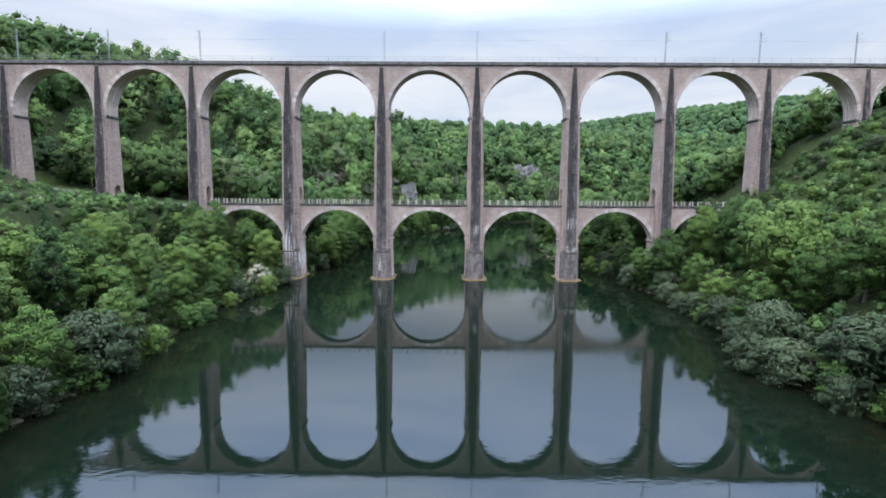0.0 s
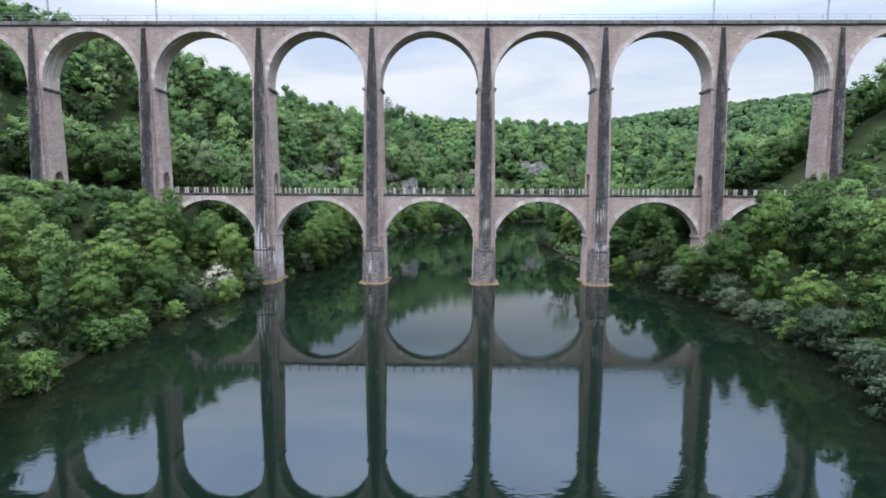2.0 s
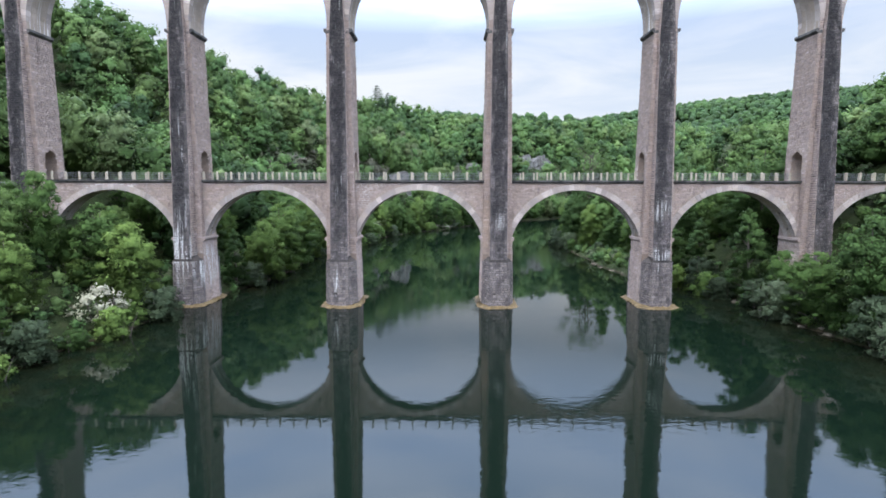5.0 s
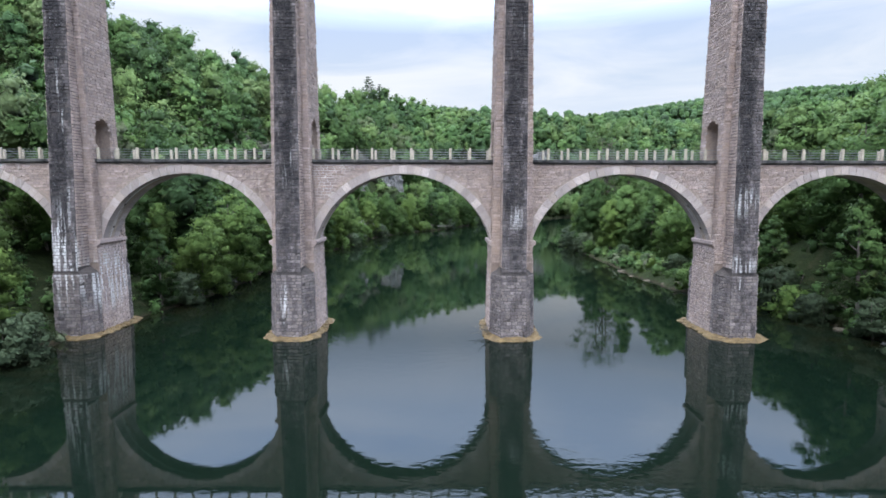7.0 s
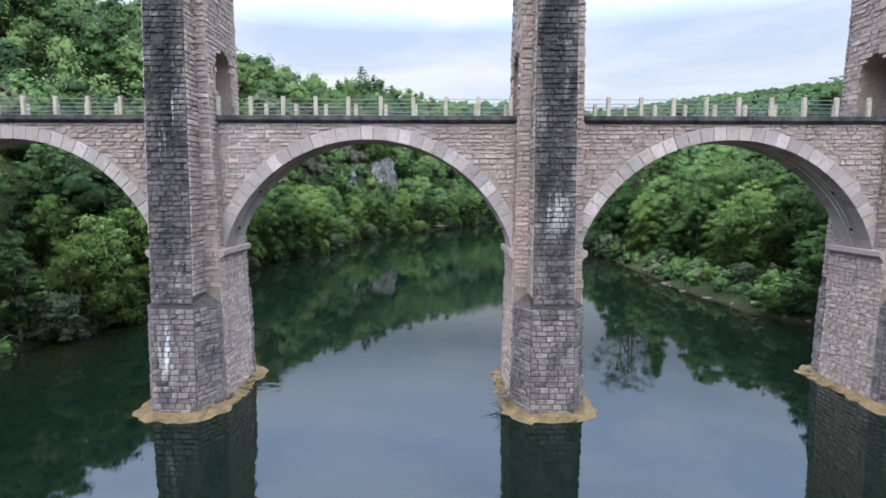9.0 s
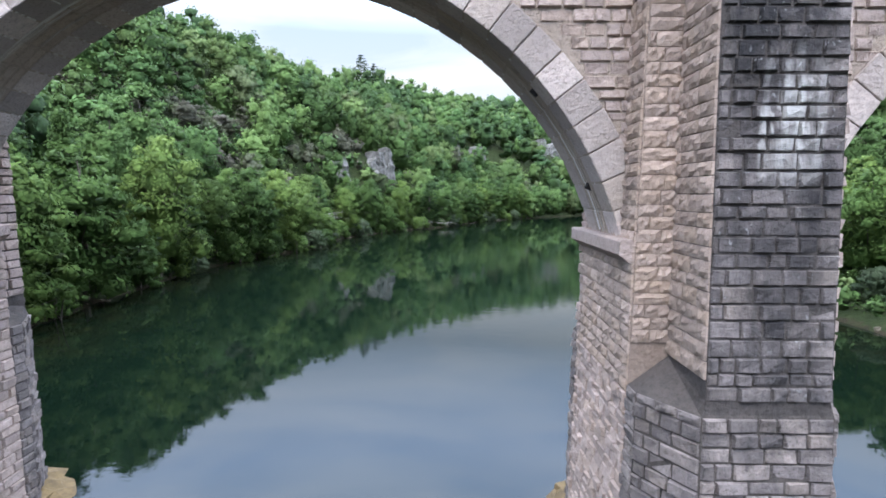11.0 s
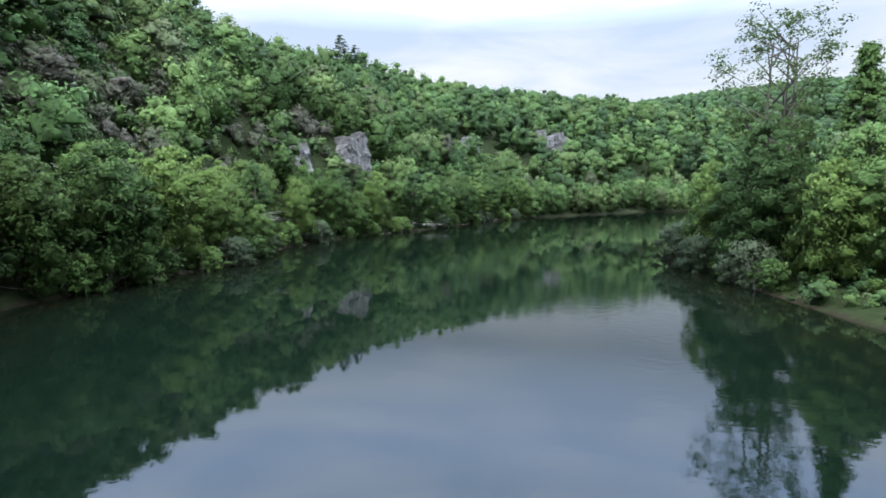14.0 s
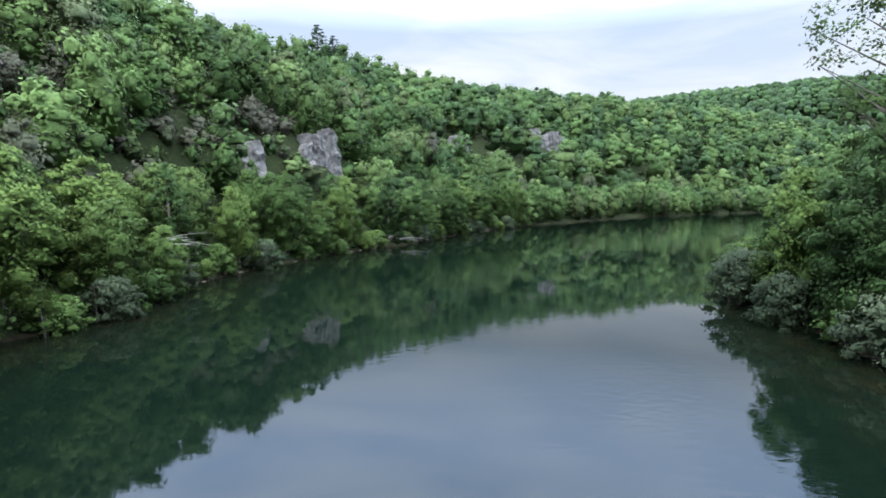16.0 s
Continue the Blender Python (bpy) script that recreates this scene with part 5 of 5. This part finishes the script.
along(LEFT_BANK, -1, 40, 122, 260, 2.7, 9, 42, pick(SHRUB + NEAR[:2], [1, 3, 0.0, 0.0]), (0.6, 0.95))
scatter(62, 104, 78, 124, 260, 2.6, lambda dl, dr, x, y: dr > 20, pick(SHRUB, [1, 4]), (0.35, 0.7))


# the woods behind: many crowns in one mesh a valley side
def crowns(seed, kinds, lobes, leaf, cover, detail=1, lobe=(0.17, 0.26), low=False, rough=0.18, core=0.8, middle=0.42):
    """Crowns one unit high."""
    q = np.random.RandomState(seed)
    out = []
    for k in range(kinds):
        shape = ("dome", "dome", "vase", "dome", "cone")[k % 5] if not low else "dome"
        out.append(lobed_crown(q, 1.0, q.uniform(0.7, 0.95) if not low else 1.4, 0.1 if not low else 0.0, lobes, leaf, cover, q.uniform(0.9, 1.15), shape, 0.2, detail, lobe, rough, core, middle)[0])
    return out


def woods(name, label, spots, kit, seed, heights, scrub=None, hues=(0.05, 0.9)):
    q = np.random.RandomState(seed)
    verts, tris, quads, tri_t, quad_t, tri_h, quad_h, facing = [], [], [], [], [], [], [], []
    off = 0
    for x, y, h in spots:
        v, f, c, tone, face = kit[q.randint(len(kit))]
        s = q.uniform(*heights)
        t = q.uniform(0, 6.28)
        rot = np.array([[math.cos(t), -math.sin(t), 0], [math.sin(t), math.cos(t), 0], [0, 0, 1]])
        wide = q.uniform(0.85, 1.25) if kit is KIT else q.uniform(1.0, 1.45)
        verts.append(v @ rot.T * s * np.array([wide, wide, 1.0]) + np.array([x, y, h - 0.4]))
        tris.append(f + off)
        quads.append(c + off)
        off += len(v)
        tone = np.clip(tone + q.uniform(-0.36, 0.36), 0, 1)
        hue = hues[0] + (hues[1] - hues[0]) * q.beta(1.5, 1.7)
        low = heights[1] > 5 and bool(hides_cliff(np.array([x]), np.array([y]))[0])
        if low or (scrub is not None and scrub(x, y) and q.uniform() < 0.6):
            hue = q.uniform(0.5, 1.0) if low else q.uniform(0.86, 1.0)
            if heights[1] > 5:
                verts[-1] = (verts[-1] - np.array([x, y, h])) * np.array([0.6, 0.6, 0.2 if low else 0.45]) + np.array([x, y, h])
        face = face @ rot.T
        facing.append(face)
        tri_t.append(tone[: len(f)])
        quad_t.append(tone[len(f):])
        tri_h.append(np.full(len(f), hue))
        quad_h.append(np.full(len(c), hue))
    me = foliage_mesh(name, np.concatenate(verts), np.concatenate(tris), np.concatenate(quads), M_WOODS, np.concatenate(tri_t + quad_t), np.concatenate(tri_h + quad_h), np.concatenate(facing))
    return tagged(new(name, me), label, "woods", kind="stuff")


# rock faces: place, lift, width, height, the way they run
CLIFFS = ((-23, 286, 0.0, 11, 8.5, 0.95), (-32.5, 269, 0.0, 4.5, 5, 1.1), (1.6, 359, 1.0, 5, 8, 0.95), (13.5, 379.5, 1.0, 8, 8, 0.9), (52, 425, 1.5, 15, 9, 0.88), (64, 438, 2.0, 20, 10, 0.75))


def hides_cliff(x, y, side=5.0, down=11.0, up=1.0):
    """Ground just below a rock face, towards the river, where no tall tree stands."""
    out = np.zeros(x.shape, dtype=bool)
    for cx, cy, _, w_, _, a in CLIFFS:
        u = (x - cx) * math.cos(a) + (y - cy) * math.sin(a)
        v = -(x - cx) * math.sin(a) + (y - cy) * math.cos(a)
        out |= (np.abs(u) < w_ / 2 + side) & (v > -down - 0.012 * cy) & (v < up)
    return out


def spots(seed, boxes, gap, near_gap, test):
    """Even random spots for crowns: a jittered grid, thinned where test says so."""
    q = np.random.RandomState(seed)
    xs, ys = [], []
    for x0, x1, y0, y1 in boxes:
        X, Y = np.meshgrid(np.arange(x0, x1, gap), np.arange(y0, y1, gap))
        xs.append((X + q.uniform(-0.42, 0.42, X.shape) * gap).ravel())
        ys.append((Y + q.uniform(-0.42, 0.42, Y.shape) * gap).ravel())
    x, y = np.concatenate(xs), np.concatenate(ys)
    dl, dr = side_distance(x, y, LEFT_BANK), -side_distance(x, y, RIGHT_BANK)
    road = np.abs(side_distance(x, y, ROAD)) > 4.5
    ok = test(dl, dr, x, y) & ~hides_cliff(x, y, 1.0, 3.0, 5.0) & ((open_ground(x, y) < 0.42) | (gap < 3)) & road
    x, y = x[ok], y[ok]
    near = np.array(placed)
    far = np.array([np.min((near[:, 0] - a) ** 2 + (near[:, 1] - c) ** 2) for a, c in zip(x, y)]) > near_gap ** 2
    far &= ~((np.abs(y - MID_Y) < 8) & (np.abs(x) < 120)) | (gap < 3)
    x, y = x[far], y[far]
    return list(zip(x, y, ground_height(x, y)))


KIT = crowns(51, 15, 12, 0.027, 0.21, 1, (0.09, 0.21), rough=0.36, core=0.66)
FAR_KIT = crowns(52, 20, 5, 0.033, 0.10, 1, (0.13, 0.27), rough=0.3, core=0.74, middle=0.38)
FARTHEST = crowns(53, 6, 1, 0.05, 0.05, 1, (0.22, 0.3), rough=0.12, core=0.95)
LEAFY = lambda y: np.interp(y, [135, 250, 300, 372], [130, 118, 76, 84])
left = spots(61, [(-190, 60, 135, 372)], 8.2, 3.6, lambda dl, dr, x, y: (dl > 6) & (dl < LEAFY(y)))
left += spots(62, [(-210, -60, 50, 140)], 7.8, 3.6, lambda dl, dr, x, y: (dl > 22) & (dl < 150) & ~((x > -108) & (y > 90)))
woods("hillside_woods", "mixed spring woods on the steep slope above the river", left, KIT, 71, (9.5, 17.0), lambda x, y: 205 < y < 300 and 13 < banks(x, y)[0] < 27)
right = spots(63, [(55, 115, 60, 270)], 7.0, 3.6, lambda dl, dr, x, y: (dr > 20) & (dr < 70) & ~((y > 76) & (y < 124) & (x < 100)))
woods("hillside_woods", "dense green woods on the slope behind the viaduct", right, KIT, 72, (9.0, 15.0))
back = spots(64, [(-250, 420, 40, 700)], 9.0, 4.5, lambda dl, dr, x, y: (((dl > LEAFY(y)) & (y > 135) & (y <= 372)) | ((dl > 7) & (y > 372)) | ((dl > 150) & (y < 140)) | ((dr > 70) & (y < 290)) | ((dr > 3) & (y >= 290))) & (dl < np.where(y < 270, 165, 122 + 0.07 * np.clip(y - 300, 0, 400))) & (dr < 112) & ~((y < 290) & (dr > 115)) & ~((y > 290) & (dr > 110)) & ~((y < 120) & (dl > 175)))
woods("distant_woods", "dense mixed green woods covering the far valley sides", back, FAR_KIT, 73, (9.0, 17.0), None, (0.0, 0.8))
shore = spots(70, [(-40, 240, 285, 520)], 6.8, 4.0, lambda dl, dr, x, y: (dl > -1.0) & (dl < 15))
woods("shore_woods", "rounded willows and alders along the far water's edge", shore, KIT, 76, (9.0, 15.0), None, (0.3, 0.9))
edge = spots(65, [(-150, 1250, 600, 1350)], 13.5, 9, lambda dl, dr, x, y: ((np.maximum(dl, dr) > 185) | (y > 720)) & (np.maximum(dl, dr) > 10) & (x < 0.85 * y + 60))
woods("distant_woods", "hazy green woods on the farthest ridge", edge, FARTHEST, 74, (15.0, 21.0), None, (0.0, 0.42))


# low growth that covers the ground under and between the trees
LOW = crowns(54, 8, 3, 0.085, 0.09, low=True, lobe=(0.1, 0.22), rough=0.36, core=0.6)
low = spots(66, [(-66, 30, 30, 330)], 2.8, 0.8, lambda dl, dr, x, y: (dl > 0.2) & (dl < 17)) + spots(67, [(28, 75, 34, 255)], 2.8, 0.8, lambda dl, dr, x, y: (dr > 0.2) & (dr < 20) & ~((y > 150) & (y < 196) & (dr < 12)))
low += spots(80, [(-105, -50, 38, 96)], 2.8, 0.8, lambda dl, dr, x, y: (dl > 14) & (dl < 62))
low += spots(77, [(-110, -60, 92, 127)], 2.8, 0.8, lambda dl, dr, x, y: dl > 16)
low += spots(68, [(58, 112, 78, 128)], 2.2, 0.8, lambda dl, dr, x, y: dr > 17) + spots(69, [(28, 46, 150, 196)], 1.9, 0.8, lambda dl, dr, x, y: (dr > 0.6) & (dr < 12))
slope = spots(78, [(-90, 45, 140, 375)], 2.9, 0.8, lambda dl, dr, x, y: (dl > 16) & (dl < 44) & (y > 195))
woods("undergrowth", "brownish thorn scrub and young green growth on the rocky slope", slope, LOW, 79, (2.0, 4.4), lambda x, y: 205 < y < 300)
woods("undergrowth", "brambles, saplings and low green growth on the banks", low, LOW, 75, (0.9, 2.4))


# ---- rock faces in the woods ----
def rock_face(x, y, z, width, height, facing, seed):
    """A broken limestone cliff: one jagged wall of upright fractured pillars and ledges, with a back."""
    q = np.random.RandomState(seed)
    nx, nz = max(8, int(width / 0.32)), max(8, int(height / 0.34))
    cuts = np.sort(q.uniform(-width / 2, width / 2, max(3, int(width / 1.2))))
    pillar = q.uniform(-0.7, 0.7, len(cuts) + 1)
    crest = q.uniform(0.55, 1.0, len(cuts) + 1)
    ledge = q.uniform(0.15, 0.9, (len(cuts) + 1, 2))
    bm = bmesh.new()
    front, back = [], []
    for j in range(nz + 1):
        a, b = [], []
        for i in range(nx + 1):
            s = width * (i / nx - 0.5)
            k = int(np.searchsorted(cuts, s))
            f = j / nz
            up = -5.0 + f * (5.0 + height * crest[k] * (1 - 0.55 * abs(2 * s / width) ** 3))
            edge = min(abs(s - c) for c in cuts)
            deep = pillar[k] - 2.6 + 0.6 * f + sum(0.45 for l in ledge[k] if f > l) + 0.55 * max(0.0, 1 - edge / 0.3)
            p = Vector((s, deep, up))
            p += noise.noise_vector(p * 0.5 + Vector((seed, 0, 0))) * 0.6 + noise.noise_vector(p * 1.7) * 0.28
            a.append(bm.verts.new(p))
            b.append(bm.verts.new((s, 3.6, up - 0.3)))
        front.append(a)
        back.append(b)
    for j in range(nz):
        for i in range(nx):
            bm.faces.new((front[j][i], front[j][i + 1], front[j + 1][i + 1], front[j + 1][i]))
            bm.faces.new((back[j][i + 1], back[j][i], back[j + 1][i], back[j + 1][i + 1]))
    for j in range(nz):
        bm.faces.new((back[j][0], front[j][0], front[j + 1][0], back[j + 1][0]))
        bm.faces.new((front[j][nx], back[j][nx], back[j + 1][nx], front[j + 1][nx]))
    for i in range(nx):
        bm.faces.new((front[nz][i], front[nz][i + 1], back[nz][i + 1], back[nz][i]))
    me = to_mesh("rock_face", bm, M_ROCK)
    ob = tagged(new("rock_face", me), "pale grey fractured limestone cliff between the trees", "cliff", "limestone cliffs above the river")
    ob.matrix_world = Matrix.Translation((x, y, z)) @ Matrix.Rotation(facing, 4, "Z")
    return ob


for k, (x, y, lift, w_, h_, a) in enumerate(CLIFFS):
    rock_face(x, y, float(ground_height(x, y)) + lift - 0.8, w_, 0.85 * h_, a, 80 + k)


# ---- the road to the bridge ----
def ribbon(name, line, width, material, lift, label, category):
    bm = bmesh.new()
    rows = []
    pts = []
    for (ax, ay), (bx, by) in zip(line[:-1], line[1:]):
        n = max(2, int(math.hypot(bx - ax, by - ay) / 2))
        pts += [(ax + (bx - ax) * k / n, ay + (by - ay) * k / n) for k in range(n)]
    for k, (x, y) in enumerate(pts[:-1]):
        nx, ny = -(pts[k + 1][1] - y), pts[k + 1][0] - x
        l = math.hypot(nx, ny)
        z = max(float(ground_height(x + nx / l * o, y + ny / l * o)) for o in (-width / 2, 0, width / 2)) + lift
        rows.append([bm.verts.new((x + nx / l * o, y + ny / l * o, zz)) for o, zz in ((-width / 2 - 0.3, z - 1.2), (-width / 2, z), (width / 2, z), (width / 2 + 0.3, z - 1.2))])
    for a, b in zip(rows[:-1], rows[1:]):
        for i in range(3):
            bm.faces.new((a[i], a[i + 1], b[i + 1], b[i]))
    ob = new(name, to_mesh(name, bm, material))
    return tagged(ob, label, category, kind="structure")


ribbon("road", ROAD, 5.0, M_ASPHALT, 0.12, "narrow grey asphalt lane climbing away from the bridge", "road")


# ---- small things on the banks ----
def boulder(seed, material, label):
    q = np.random.RandomState(seed)
    bm = bmesh.new()
    bmesh.ops.create_icosphere(bm, subdivisions=3, radius=1.0)
    for v in bm.verts:
        n = noise.noise(v.co * 1.3 + Vector((seed, 3, 1))) * 0.45 + noise.noise(v.co * 3.1 + Vector((1, seed, 2))) * 0.16
        v.co = Vector((v.co.x * 1.3, v.co.y, v.co.z * 0.6)) * (1 + n)
        v.co.z = round(v.co.z * 3.2) / 3.2 * 0.5 + v.co.z * 0.5
    return tagged(new("boulder", to_mesh("boulder", bm, material)), label, "rock", "boulders along the water's edge")


ROCKS = [boulder(k, M_MUDROCK, "mud-stained limestone boulder at the water's edge") for k in range(3)] + [boulder(7, M_ROCK, "pale limestone boulder half in the river")]
along(LEFT_BANK, -1, 40, 330, 70, 1.2, -0.7, 0.3, pick(ROCKS, [2, 2, 2, 0.3]), (0.25, 0.6))
along(RIGHT_BANK, 1, 40, 170, 60, 1.2, -0.7, 0.4, pick(ROCKS, [2, 2, 2, 0.3]), (0.25, 0.55))


def twigs(name, label, category, x, y, z, count, length, radius, spread_, material, seed, up=0.5, facing=0.0):
    """A tangle of bare, crooked branches."""
    q = np.random.RandomState(seed)
    t = tagged(new(name), label, category)
    t.location = (x, y, z)
    for k in range(count):
        a = facing + q.uniform(-spread_, spread_)
        l = length * q.uniform(0.5, 1.1)
        foot = (q.uniform(-0.5, 0.5), q.uniform(-0.5, 0.5), q.uniform(-0.3, 0.3))
        tip = (foot[0] + math.cos(a) * l, foot[1] + math.sin(a) * l, foot[2] + l * q.uniform(-0.15, up))
        bm = bmesh.new()
        limb(bm, foot, tip, radius * q.uniform(0.6, 1.1), radius * 0.15, 0.35 * l * 0.3, q, 5, 5)
        part("branch", bm, material, t)
    return t


twigs("fallen_tree", "bleached bare branches of a fallen tree above the water", "dead tree", -27.5, 223.5, 5.5, 12, 6.0, 0.07, 0.9, M_DEADWOOD, 5, 0.25, -0.5)
twigs("fallen_tree", "grey fallen branch trailing in the water", "dead tree", -7.0, 277.0, 1.4, 7, 8.0, 0.10, 0.5, M_DEADWOOD, 6, 0.1, -0.7)
twigs("fallen_tree", "grey dead shrub leaning over the water", "dead tree", -29.0, 214.0, 1.6, 12, 3.2, 0.05, 1.2, M_DEADWOOD, 9, 0.3, -0.4)
twigs("driftwood_pile", "tangle of dark driftwood caught against the pier's foot", "driftwood", PIERS[3] - 2.5, MID_Y - 2.6, 0.55, 26, 1.5, 0.035, 3.1, M_BARK, 8, 0.6)


def hut(x, y, turn):
    z = float(ground_height(x, y))
    t = tagged(new("garden_hut"), "small dark wooden hut with a flat sheet roof among the trees", "hut")
    t.matrix_basis = pose(x, y, z, 0, 0, turn)
    part("wall", box_bm(-2.0, 2.0, -1.5, 1.5, -1.5, 2.3, 0.03), M_BARK, t)
    bm = box_bm(-2.5, 2.5, -2.0, 2.0, 2.3, 2.5, 0.03)
    for v in bm.verts:
        v.co.z += v.co.x * 0.12 + 0.1
    part("roof", bm, M_ROOF, t, "dark sheet roof")
    part("door", box_bm(-0.45, 0.45, -1.56, -1.5, 0.0, 1.95, 0.01), M_ROOF, t)
    return t


hut(-47.5, 258.0, 25)

# ---- the blocks of the pier that the path passes closest, one by one ----
def block_mesh(seed):
    """A rock-faced block, two units wide and high, its worn front standing out along its own z."""
    q = np.random.RandomState(seed)
    nx, ny = 5, 4
    bm = bmesh.new()
    rows = []
    for j in range(ny):
        row = []
        for i in range(nx):
            u, v = -1 + 2 * i / (nx - 1), -1 + 2 * j / (ny - 1)
            rim = i in (0, nx - 1) or j in (0, ny - 1)
            row.append(bm.verts.new((u * 0.96, v * 0.94, 0.03 if rim else q.uniform(0.035, 0.085))))
        rows.append(row)
    for j in range(ny - 1):
        for i in range(nx - 1):
            bm.faces.new((rows[j][i], rows[j][i + 1], rows[j + 1][i + 1], rows[j + 1][i]))
    ring = rows[0] + [r_[-1] for r_ in rows[1:]] + rows[-1][-2::-1] + [r_[0] for r_ in rows[-2:0:-1]]
    low = [bm.verts.new((v.co.x, v.co.y, -0.03)) for v in ring]
    for k in range(len(ring)):
        m = (k + 1) % len(ring)
        bm.faces.new((ring[k], low[k], low[m], ring[m]))
    return bm


pier_3 = [o for o in viaduct.children if o.name.startswith("pier") and abs(o.location.x - PIERS[3]) < 0.01][0]
for stones, material, seed in ((side_stones, M_STONE_OB, 0), (black_stones, M_BLACK_OB, 10), (foot_stones, M_FOOT_OB, 20)):
    kinds = [to_mesh("block", block_mesh(90 + seed + k), material) for k in range(8)]
    for k, (c, u, v, n, d, jit) in enumerate(q for q in stones if close_by(q[0])):
        ob = part("block", kinds[(k * 5 + k // 3) % 8], material, pier_3)
        m = Matrix.Identity(4)
        m.col[0], m.col[1], m.col[2], m.col[3] = (*u, 0), (*v, 0), (*n, 0), (*(c + n * d * 0.25), 1)
        ob.matrix_local = m


# ---- a pole by the road ----
pole_thing = tagged(new("utility_pole"), "thin grey wooden utility pole on the roadside grass", "pole")
pole_thing.location = (-96.0, 142.0, float(ground_height(-96.0, 142.0)))
b = bmesh.new()
limb(b, (0, 0, -0.5), (0, 0, 6.5), 0.13, 0.08, 0.02, np.random.RandomState(2), 8, 3)
part("post", b, M_BARK, pole_thing)
part("crossbar", box_bm(-0.6, 0.6, -0.05, 0.05, 6.0, 6.12, 0.01), M_STEEL, pole_thing)
